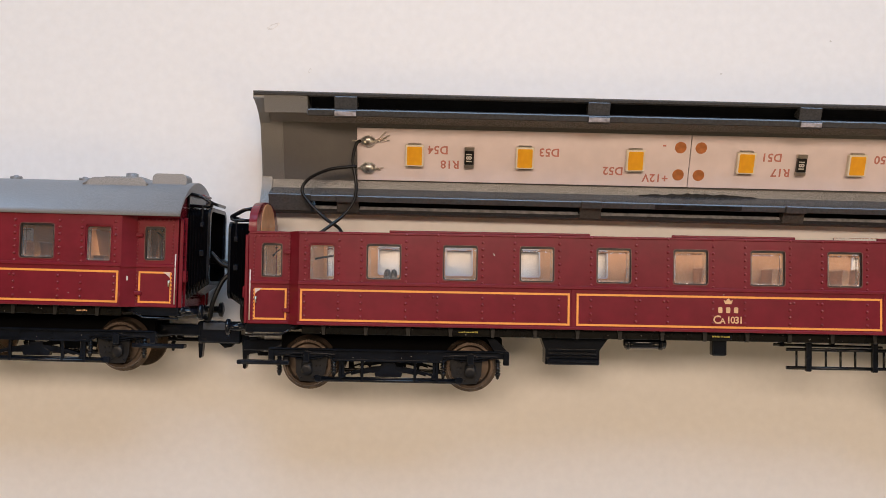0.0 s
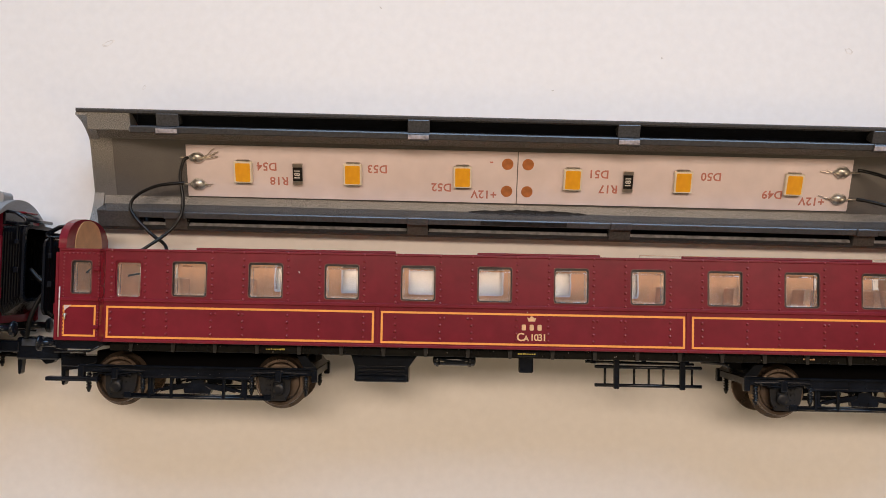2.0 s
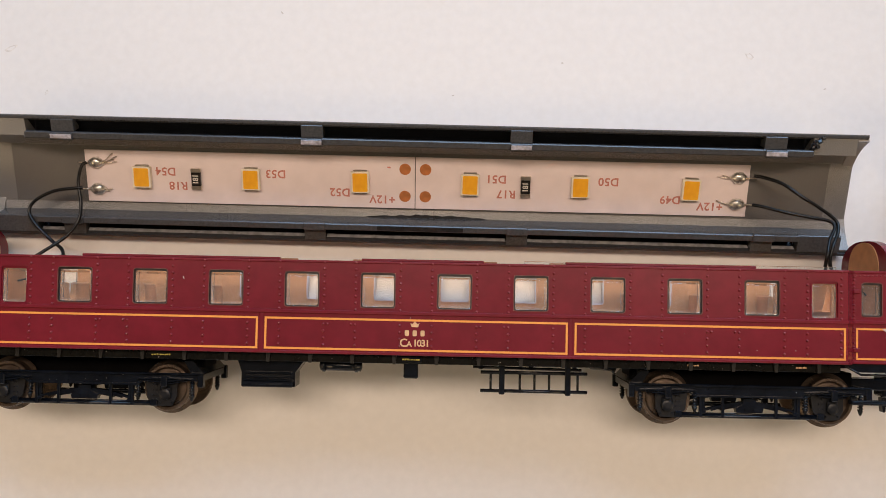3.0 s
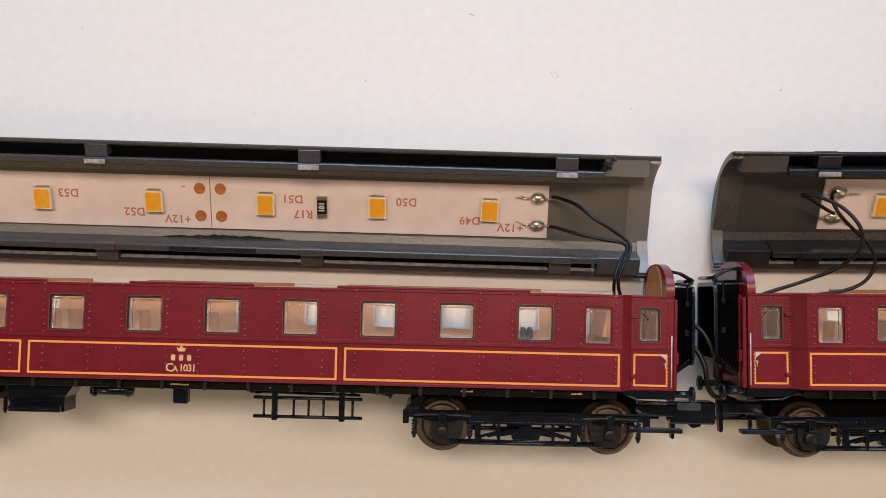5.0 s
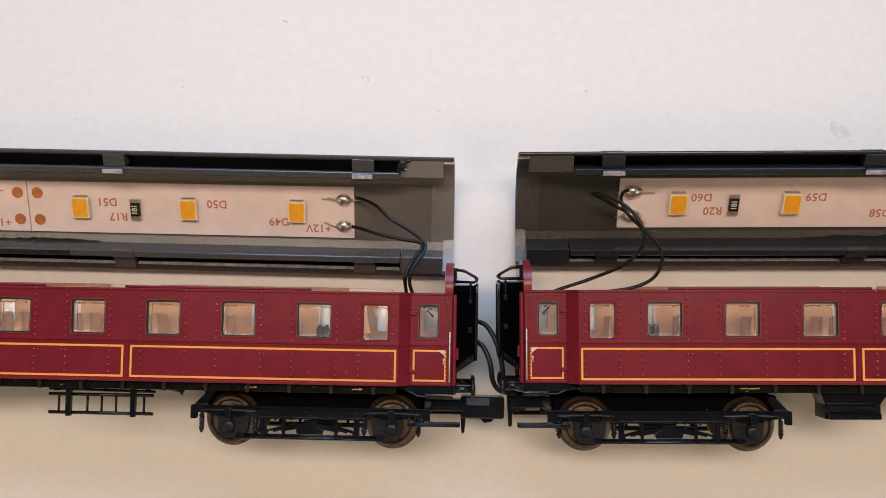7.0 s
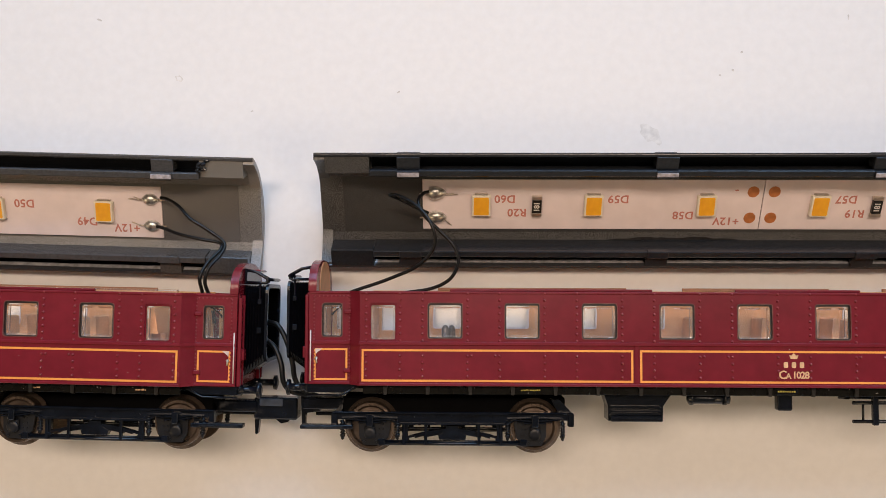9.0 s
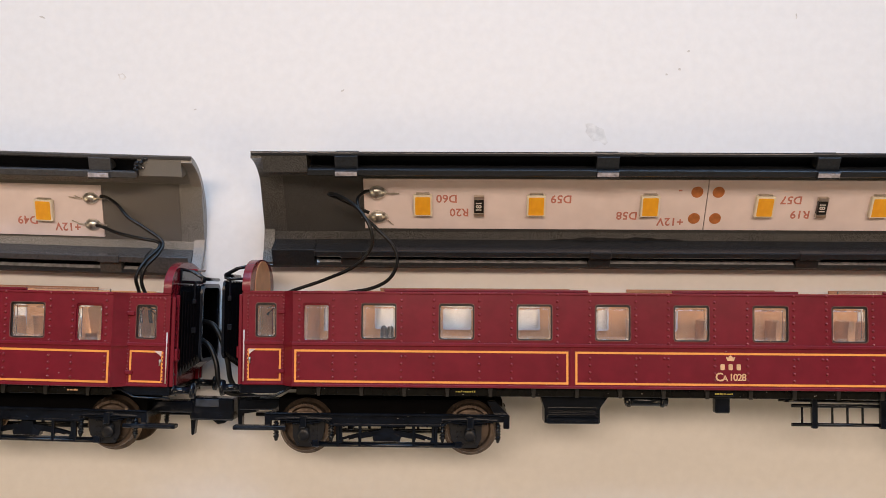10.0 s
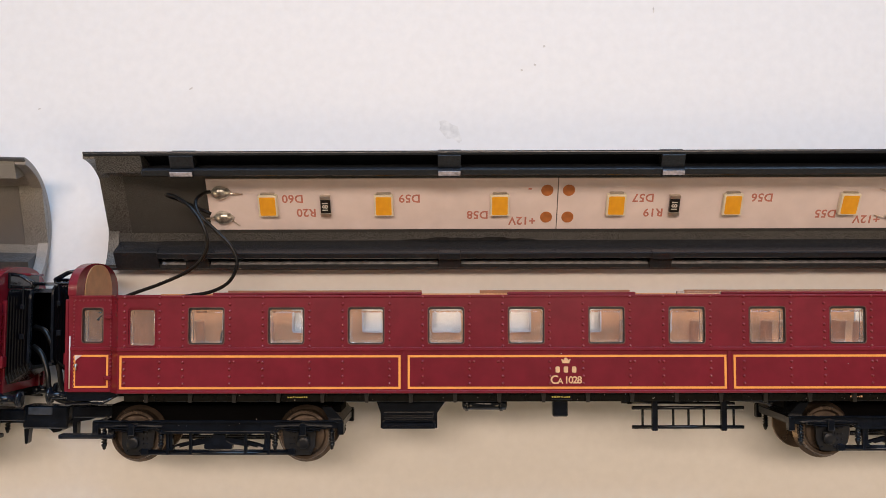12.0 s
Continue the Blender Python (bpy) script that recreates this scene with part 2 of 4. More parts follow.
def pierced(bm, us, vs, holes, w0, w1):
    """A plate between w0 and w1 (z), from us[0] to us[1] and vs[0] to vs[1], with rectangular openings (u0, u1, v0, v1)."""
    uu = sorted({round(x, 4) for x in (*us, *(h[0] for h in holes), *(h[1] for h in holes))})
    vv = sorted({round(x, 4) for x in (*vs, *(h[2] for h in holes), *(h[3] for h in holes))})
    def solid(i, j):
        if not (0 <= i < len(uu) - 1 and 0 <= j < len(vv) - 1):
            return False
        cu, cv = (uu[i] + uu[i + 1]) / 2, (vv[j] + vv[j + 1]) / 2
        return not any(h[0] < cu < h[1] and h[2] < cv < h[3] for h in holes)
    top = {(i, j): bm.verts.new((uu[i], vv[j], w1)) for i in range(len(uu)) for j in range(len(vv))}
    low = {(i, j): bm.verts.new((uu[i], vv[j], w0)) for i in range(len(uu)) for j in range(len(vv))}
    for i in range(len(uu) - 1):
        for j in range(len(vv) - 1):
            if not solid(i, j):
                continue
            bm.faces.new((top[i, j], top[i + 1, j], top[i + 1, j + 1], top[i, j + 1]))
            bm.faces.new((low[i, j + 1], low[i + 1, j + 1], low[i + 1, j], low[i, j]))
            for di, dj, e in ((0, -1, ((i, j), (i + 1, j))), (1, 0, ((i + 1, j), (i + 1, j + 1))), (0, 1, ((i + 1, j + 1), (i, j + 1))), (-1, 0, ((i, j + 1), (i, j)))):
                if not solid(i + di, j + dj):
                    a, b = e
                    bm.faces.new((top[b], top[a], low[a], low[b]))
    for v in [v for v in bm.verts if not v.link_faces]:
        bm.verts.remove(v)
    return bm


def rounded(u0, u1, v0, v1, r, n=3):
    pts = []
    for cx, cy, a0 in ((u1 - r, v1 - r, 0), (u0 + r, v1 - r, 90), (u0 + r, v0 + r, 180), (u1 - r, v0 + r, 270)):
        for k in range(n + 1):
            a = radians(a0 + 90 * k / n)
            pts.append((cx + r * math.cos(a), cy + r * math.sin(a)))
    return pts


def ring(bm, outer, inner, w0, w1):
    """A flat frame between two loops of as many points."""
    n = len(outer)
    o1 = [bm.verts.new((*p, w1)) for p in outer]
    i1 = [bm.verts.new((*p, w1)) for p in inner]
    o0 = [bm.verts.new((*p, w0)) for p in outer]
    i0 = [bm.verts.new((*p, w0)) for p in inner]
    for k in range(n):
        m = (k + 1) % n
        bm.faces.new((o1[k], o1[m], i1[m], i1[k]))
        bm.faces.new((o0[m], o0[k], i0[k], i0[m]))
        bm.faces.new((o0[k], o0[m], o1[m], o1[k]))
        bm.faces.new((i1[k], i1[m], i0[m], i0[k]))
    return bm


def part(name, bm, mat, parent=None, label="", at=None):
    """One bmesh, in millimetres, as one mesh object under its parent."""
    for v in bm.verts:
        v.co *= MM
    bmesh.ops.recalc_face_normals(bm, faces=list(bm.faces))
    me = bpy.data.meshes.new(name)
    bm.to_mesh(me)
    bm.free()
    me.materials.append(mat)
    ob = new(name, me)
    if parent:
        ob.parent = parent
    if at is not None:
        ob.matrix_basis = at
    if label:
        tagged(ob, label)
    return ob


def share(ob, parent, at):
    """The same mesh once more, under another parent or place."""
    c = new(ob.name.split(".")[0], ob.data)
    c.parent, c.matrix_basis = parent, at
    return c


def empty(name, m, parent=None):
    ob = new(name)
    ob.empty_display_size = 0.005
    if parent:
        ob.parent = parent
    ob.matrix_basis = m
    return ob


def mmpose(x, y, z, rx=0, ry=0, rz=0):
    return pose(x * MM, y * MM, z * MM, rx, ry, rz)


def turned_pose(x, y, z, yaw, tilt):
    return Matrix.Translation((x * MM, y * MM, z * MM)) @ pose(0, 0, 0, 0, 0, yaw) @ pose(0, 0, 0, tilt, 0, 0)


def words(text, size, spread=1.0, bold=1.0):
    """A bmesh of raised lettering, centred, of that capital height in millimetres."""
    cu = bpy.data.curves.new("lettering", "FONT")
    cu.body, cu.size, cu.align_x, cu.align_y, cu.extrude, cu.space_character = text, size / 0.69, "CENTER", "CENTER", 0.012, spread
    cu.resolution_u = 3
    cu.offset = 0.03 * size * bold
    ob = new("lettering", cu)
    bpy.context.view_layer.update()
    me = bpy.data.meshes.new_from_object(ob.evaluated_get(bpy.context.evaluated_depsgraph_get()))
    bm = bmesh.new()
    bm.from_mesh(me)
    bpy.data.objects.remove(ob)
    bpy.data.curves.remove(cu)
    bpy.data.meshes.remove(me)
    return bm


# ---- room and table ----
def slab(name, size, label, mat, kind="structure"):
    x0, x1, y0, y1, z0, z1 = (v * 1000 for v in size)
    return tagged(part(name, box(bmesh.new(), x0, x1, y0, y1, z0, z1), mat), label, "room", kind=kind)


FLOOR_Z, CEIL_Z = -0.74, 2.30
slab("floor", (-1.9, 2.1, -2.0, 1.9, FLOOR_Z - 0.1, FLOOR_Z), "brown oak floor of the room", FLOORING)
# Unseen ceiling, made dark so the black plastic mirrors little light.
slab("ceiling", (-1.9, 2.1, -2.0, 1.9, CEIL_Z, CEIL_Z + 0.1), "unseen ceiling, kept dark to weaken reflections", CEILING)
slab("wall_west", (-2.0, -1.9, -2.0, 1.9, FLOOR_Z, CEIL_Z), "plain warm beige room wall", WALL)
slab("wall_east", (2.1, 2.2, -2.0, 1.9, FLOOR_Z, CEIL_Z), "plain warm beige room wall", WALL)
slab("wall_south", (-2.0, 2.2, -2.1, -2.0, FLOOR_Z, CEIL_Z), "plain warm beige room wall", WALL)
north = bmesh.new()
pierced(north, (-2000, 2200), (FLOOR_Z * 1000, CEIL_Z * 1000), [(-500, 1300, 280, 1560)], 0, 100)
tagged(part("wall_north", north, WALL, at=pose(0, 2.0, 0, 90, 0, 0)), "plain beige wall with a window opening", "room", kind="structure")

tabletop = tagged(part("tabletop", box(bmesh.new(), -800, 1000, -380, 420, -28, 0, 1.5), TABLE), "smooth white laminate tabletop with small smudges", "table", kind="structure")
leg = box(bmesh.new(), -25, 25, -25, 25, -711.5, 0, 2)
first_leg = part("leg", leg, TABLE, tabletop, at=mmpose(-740, -320, -28))
for lx, ly in ((940, -320), (-740, 360), (940, 360)):
    share(first_leg, tabletop, mmpose(lx, ly, -28))

# ---- railway coaches: local x along the coach, y up the coach, z towards its upper side as it lies ----
HALF_W = 8.9          # half width of the body
DOOR_W = 7.15         # half width at the set-back doors
TOP, BOTTOM = 7.8, -4.75
WINDOWS = [5.13 + 10.25 * k for k in range(5)]
WINDOWS = [-u for u in WINDOWS[::-1]] + WINDOWS
NARROW = (-54.4, 54.4)
DOORS = (-61.45, 61.45)


def arch(half, rise, base, n=32, power=2.3):
    """The outline of a coach end above its walls, as (y, z) points from one side over to the other."""
    pts = []
    for k in range(n + 1):
        a = math.pi * k / n
        c, s_ = math.cos(a), math.sin(a)
        pts.append((base + rise * abs(s_) ** (2 / power), half * math.copysign(abs(c) ** (2 / power), c)))
    return pts


def coach_body(coach):
    bm = bmesh.new()
    holes = [(u - 2.3, u + 2.3, 1.53, 6.22) for u in WINDOWS] + [(u - 1.76, u + 1.76, 1.25, 6.2) for u in NARROW]
    for side in (1, -1):
        a, b = sorted((side * HALF_W, side * (HALF_W - 0.8)))
        pierced(bm, (-57.5, 57.5), (BOTTOM, TOP), holes, a, b)
        for e in (1, -1):
            # slanted piece between side and door
            prism(bm, [(e * 57.5, side * HALF_W), (e * 59.0, side * DOOR_W), (e * 59.0, side * (DOOR_W - 0.8)), (e * 57.5, side * (HALF_W - 0.8))], BOTTOM, TOP, "y")
            a, b = sorted((side * DOOR_W, side * (DOOR_W - 0.8)))
            u0, u1 = sorted((e * 59.0, e * 64.6))
            pierced(bm, (u0, u1), (BOTTOM, TOP), [(e * 61.45 - 1.36, e * 61.45 + 1.36, 1.63, 6.17)], a, b)
    for e in (1, -1):
        # end wall with its arched top
        outline = [(BOTTOM, DOOR_W - 0.82)] + [(TOP, DOOR_W - 0.82)] + [(TOP, 7.3)] + arch(7.3, 3.9, TOP + 0.5, 72) + [(TOP, -7.3), (TOP, -DOOR_W + 0.82), (BOTTOM, -DOOR_W + 0.82)]
        prism(bm, outline, *sorted((e * 63.6, e * 64.7)), axis="x")
        # corner posts and hand irons of the end wall
        for side in (1, -1):
            u0, u1 = sorted((e * 64.7, e * 65.2))
            box(bm, u0, u1, BOTTOM, TOP - 0.5, *sorted((side * 6.9, side * 6.2)), 0.1)
            box(bm, u0, u1, BOTTOM, TOP - 0.2, *sorted((side * 5.3, side * 4.8)), 0.08)
            for v in (-3.4, -1.6, 0.2, 2.0, 3.8, 5.6):
                box(bm, *sorted((e * 64.7, e * 65.05)), v, v + 0.35, *sorted((side * 6.2, side * 5.3)))
            box(bm, *sorted((e * 65.1, e * 65.55)), -1.3, 0.3, *sorted((side * 6.5, side * 5.2)), 0.12)
        box(bm, *sorted((e * 64.7, e * 66.2)), 11.0, 11.3, -3.2, 0.8, 0.1)
    # belt rail, lower edge, top edge
    for v0, v1, h in ((0.62, 1.12, 0.22), (BOTTOM, BOTTOM + 0.38, 0.16), (TOP - 0.35, TOP, 0.12)):
        for side in (1, -1):
            a, b = sorted((side * (HALF_W - 0.05), side * (HALF_W + h)))
            box(bm, -57.6, 57.6, v0, v1, a, b, 0.09)
            for e in (1, -1):
                a, b = sorted((side * (DOOR_W - 0.05), side * (DOOR_W + h)))
                u0, u1 = sorted((e * 58.9, e * 64.6))
                box(bm, u0, u1, v0, v1, a, b, 0.09)
                prism(bm, [(e * 57.55, side * (HALF_W + h)), (e * 59.05, side * (DOOR_W + h)), (e * 59.0, side * (DOOR_W - 0.05)), (e * 57.5, side * (HALF_W - 0.05))], v0, v1, "y")
    # panel pilasters between the lower panels
    for u in (-20.75, 20.75):
        box(bm, u - 0.28, u + 0.28, BOTTOM + 0.3, 0.7, HALF_W - 0.05, HALF_W + 0.1, 0.08)
    body = part("body", bm, RED, coach, "maroon plastic body shell with riveted panels")
    # clip ledges along the open top edge
    for u0, u1, up in ((-45.5, -18.5, 0.34), (-7.5, 9.0, 0.34), (20.0, 45.5, 0.34)):
        part("clip_ledge", box(bmesh.new(), u0, u1, TOP, TOP + up, HALF_W - 1.0, HALF_W - 0.5, 0.08), RED, coach, "maroon clip ledge")
    return body


def rivets(coach):
    bm = bmesh.new()
    def stud(u, v, w, r=0.215):
        rows = []
        for rr, h in ((r, 0.0), (r * 0.86, r * 0.65), (r * 0.42, r * 1.05)):
            rows.append([bm.verts.new((u + rr * math.cos(k * math.pi / 3), v + rr * math.sin(k * math.pi / 3), w + h)) for k in range(6)])
        for k in range(6):
            for lo, hi in ((rows[0], rows[1]), (rows[1], rows[2])):
                bm.faces.new((lo[k], lo[(k + 1) % 6], hi[(k + 1) % 6], hi[k])).smooth = True
        bm.faces.new(rows[2]).smooth = True
    w = HALF_W - 0.01
    for u in WINDOWS:
        for d in (-3.0, 3.0):
            for k in range(8):
                stud(u + d, 0.95 + 0.3 + k * 0.9, w)
            for k in range(4):
                stud(u + d, -0.75 - k * 0.92, w)
    for u in NARROW:
        for d in (-2.25, 2.25):
            for k in range(8):
                stud(u + d, 1.25 + k * 0.9, w)
            for k in range(4):
                stud(u + d, -0.75 - k * 0.92, w)
    for u, d in ((35.88, 3.55), (46.13, -3.55), (-35.88, -3.55), (-46.13, 3.55), (5.13, 3.55), (15.38, -3.55), (-15.38, 3.55), (-5.13, -3.55)):
        stud(u + d, -0.72, w)
    for e in (1, -1):
        d0 = DOOR_W - 0.01
        for du in (-2.35, 2.45):
            for k in range(13):
                stud(e * (61.45 + du), 0.95 + 0.3 + k * 0.48, d0, 0.15)
            for k in range(9):
                stud(e * (61.45 + du), 0.05 - k * 0.5, d0 + 0.02, 0.15)
        for k in range(9):
            stud(e * (61.45 - 2.1 + k * 0.55), 7.15, d0, 0.15)
    ob = part("rivets", bm, RIVET, coach)
    tagged(ob, kind="stuff")


def outline_stripe(coach, u0, u1, v0, v1, w, width=0.28):
    outer = [(u0, v0), (u1, v0), (u1, v1), (u0, v1)]
    inner = [(u0 + width, v0 + width), (u1 - width, v0 + width), (u1 - width, v1 - width), (u0 + width, v1 - width)]
    part("panel_stripe", ring(bmesh.new(), outer, inner, w - 0.02, w + 0.03), ORANGE, coach, "ochre painted panel outline")


def pane_mesh(half, v0, v1):
    """A clear pane, its upper front edge bevelled."""
    bm = bmesh.new()
    loops = []
    for side, low, top, w in ((0.0, 0.0, 0.0, -0.75), (0.0, 0.0, 0.0, -0.34), (0.03, 0.03, 0.34, -0.33), (0.07, 0.05, 0.56, -0.21)):
        loops.append([bm.verts.new((x, y, w)) for x, y in rounded(-half + side, half - side, v0 + low, v1 - top, 0.3)])
    n = len(loops[0])
    for a, b in zip(loops, loops[1:]):
        for k in range(n):
            bm.faces.new((a[k], a[(k + 1) % n], b[(k + 1) % n], b[k]))
    bm.faces.new(loops[0][::-1])
    bm.faces.new(loops[-1])
    return bm


WINDOW_MESH = {}


def coach_window(coach, u, v0, v1, half, w, rim, flip=1):
    """A window: dark rim with a light bead, and a clear pane behind."""
    key = (half, v0, v1, rim)
    if key not in WINDOW_MESH:
        o = rounded(-half, half, v0, v1, 0.4)
        i = rounded(-half + 0.10, half - 0.10, v0 + 0.10, v1 - 0.10, 0.34)
        # Gasket wider at the top, where it also draws the recess's shadow line.
        i2 = rounded(-half + 0.24, half - 0.24, v0 + 0.23, v1 - 0.36, 0.28)
        WINDOW_MESH[key] = (
            part("window_rim", ring(bmesh.new(), o, i, -0.3, 0.08), SILVER if rim else RED, coach),
            part("gasket", ring(bmesh.new(), i, i2, -0.5, -0.12), GASKET if rim else RED, coach),
            part("pane", pane_mesh(half - 0.21, v0 + 0.21, v1 - 0.21), GLASS, coach),
            part("pane_flange", ring(bmesh.new(), rounded(-half + 0.23, half - 0.23, v0 + 0.23, v1 - 0.23, 0.28), rounded(-half + 0.52, half - 0.52, v0 + 0.52, v1 - 0.55, 0.2), -1.15, -0.77), GLASS, coach),
        )
        first = WINDOW_MESH[key]
        m = mmpose(u, 0, w) if flip > 0 else mmpose(u, 0, -w, 0, 180, 0)
        first[0].matrix_basis = m
        for c in first[1:]:
            c.parent = first[0]
        first[2].visible_shadow = first[3].visible_shadow = False
        return
    r, g, p, f = WINDOW_MESH[key]
    m = mmpose(u, 0, w) if flip > 0 else mmpose(u, 0, -w, 0, 180, 0)
    ob = share(r, coach, m)
    share(g, ob, Matrix.Identity(4))
    for c in (p, f):
        share(c, ob, Matrix.Identity(4)).visible_shadow = False


def coach_doors(coach):
    for e in (1, -1):
        u0, u1 = sorted((e * 59.35, e * 63.9))
        outline_stripe(coach, u0, u1, -4.2, 0.08, DOOR_W, 0.26)
        # hinges on the inner edge, latch on the outer edge
        for v in (5.0, -2.9):
            h = part("hinge", box(bmesh.new(), e * 59.35 - 0.5, e * 59.35 + 0.5, v - 0.28, v + 0.28, DOOR_W - 0.05, DOOR_W + 0.35, 0.1), RED, coach)
        bm = prism(bmesh.new(), [(e * 62.75, 0.02), (e * 63.7, 0.02), (e * 63.62, -0.7), (e * 63.4, -0.45)], DOOR_W - 0.02, DOOR_W + 0.16)
        part("door_plate", bm, WHITE_RAIL, coach, "worn off-white corner plate")
        bm = turned(bmesh.new(), [(0.2, 0), (0.22, 0.2), (0.1, 0.32)], 8, (e * 63.55, -1.25, DOOR_W))
        tube(bm, [(e * 63.55, -1.2, DOOR_W + 0.25), (e * 63.5, -1.9, DOOR_W + 0.2)], 0.11, 6)
        part("door_latch", bm, METAL, coach, "small worn metal door latch")
        part("handrail", tube(bmesh.new(), [(e * 64.35, 2.55, DOOR_W + 0.15), (e * 64.35, -4.3, DOOR_W + 0.15)], 0.095, 6), WHITE_RAIL, coach, "thin off-white vertical handrail")


def coach_interior(coach):
    bm = bmesh.new()
    holes = [(u - 2.4, u + 2.4, 1.4, 6.3) for u in WINDOWS] + [(u - 1.9, u + 1.9, 1.1, 6.3) for u in NARROW]
    pierced(bm, (-57.4, 57.4), (-4.0, TOP - 0.3), holes, HALF_W - 1.25, HALF_W - 0.82)
    far_holes = [(u - 1.95, u + 1.95, 2.35, 6.15) for u in WINDOWS] + [(u - 1.6, u + 1.6, 1.9, 6.15) for u in NARROW]
    pierced(bm, (-57.4, 57.4), (-4.0, TOP + 0.12), far_holes, -HALF_W + 0.82, -HALF_W + 1.35)
    for u0, u1 in ((-47.5, -19.0), (-10.5, 11.5), (19.5, 48.5)):
        part("far_ledge", box(bmesh.new(), u0, u1, TOP + 0.125, TOP + 0.6, -HALF_W + 0.86, -HALF_W + 1.31, 0.06), LEDGE, coach, "brown clip ledge")
    for e in (1, -1):
        pierced(bm, sorted((e * 58.7, e * 63.28)), (-4.0, TOP - 0.3), [(e * 61.45 - 1.2, e * 61.45 + 1.2, 2.1, 5.9)], -DOOR_W + 0.82, -DOOR_W + 1.2)
    box(bm, -63.4, 63.4, -4.5, -4.0, -DOOR_W + 1, DOOR_W - 1)
    box(bm, -57.4, 57.4, -4.45, -4.02, -HALF_W + 0.9, HALF_W - 0.9)
    for e in (1, -1):
        u0, u1 = sorted((e * 63.48, e * 63.62))
        prism(bm, [(-4.0, 6.2), (TOP, 6.2)] + arch(4.7, 4.2, TOP) + [(TOP, -6.2), (-4.0, -6.2)], u0, u1, "x")
        u0, u1 = sorted((e * 56.45, e * 57.0))
        box(bm, u0, u1, -4.0, TOP - 0.7, -7.6, 7.6)
    part("interior", bm, BROWN, coach, "tan plastic interior moulding")
    seat = None
    for k in range(-5, 6):
        u = 10.25 * k
        if seat is None:
            bm = bmesh.new()
            for w0, w1 in ((-7.3, -2.6), (-0.4, 3.4)):
                prism(bm, [(-0.35, 3.9), (0.0, 4.1), (0.35, 3.9), (0.7, -0.8), (2.6, -1.1), (2.6, -1.9), (2.3, -4.0), (-2.3, -4.0), (-2.6, -1.9), (-2.6, -1.1), (-0.7, -0.8)], w0, w1, "z")
            for w in (-7.4, 3.3):
                box(bm, -2.3, 2.3, -1.0, 0.3, w, w + 0.5, 0.1)
            seat = part("seat", bm, SEAT, coach, "brown double seat moulding", mmpose(u, 0, 0))
        else:
            share(seat, coach, mmpose(u, 0, 0))
    for e in (1, -1):
        bm = bmesh.new()
        for d in (-0.46, 0.46):
            turned(bm, [(0.52, -4.0), (0.52, 2.2), (0.46, 2.6), (0.3, 2.9), (0.08, 3.0)], 14, (0, 0, d), "y")
        part("contact_peg", bm, PEG, coach, "dark metal contact peg", mmpose(e * 45.8, 0, -0.8, 0, 90, 0))
    for d in (-1, 1):
        part("cheek", prism(bmesh.new(), [(d * 2.3, 5.6), (d * 1.7, 5.6), (d * 1.0, 2.1), (d * 2.3, 2.1)], -4.0, 5.5), BROWN, coach, at=mmpose(54.4, 0, 0))
    for e in (1, -1):
        bm = tube(bmesh.new(), [(e * 60.2, 6.1, 4.2), (e * 61.6, 4.9, 4.2), (e * 61.9, 4.5, 4.2)], [0.06, 0.10, 0.20], 6)
        part("contact_strip", bm, MATTE, coach, "dark contact strip behind the door window")
    insert = None
    for u in WINDOWS:
        if insert is None:
            bm = ring(bmesh.new(), rounded(-2.1, 2.1, 2.2, 6.3, 0.35), rounded(-1.9, 1.9, 2.4, 6.1, 0.3), -HALF_W + 1.36, -HALF_W + 1.55)
            insert = part("glazing_frame", bm, MILKY, coach, "milky clear plastic window insert", mmpose(u, 0, 0))
        else:
            share(insert, coach, mmpose(u, 0, 0))
    # edge of the clear glazing insert showing along the open top
    g = part("glazing_strip", box(bmesh.new(), 14.5, 56.5, 6.6, TOP + 0.42, HALF_W - 1.75, HALF_W - 1.3, 0.05), GLASS, coach, "clear plastic glazing strip")
    g.visible_shadow = False


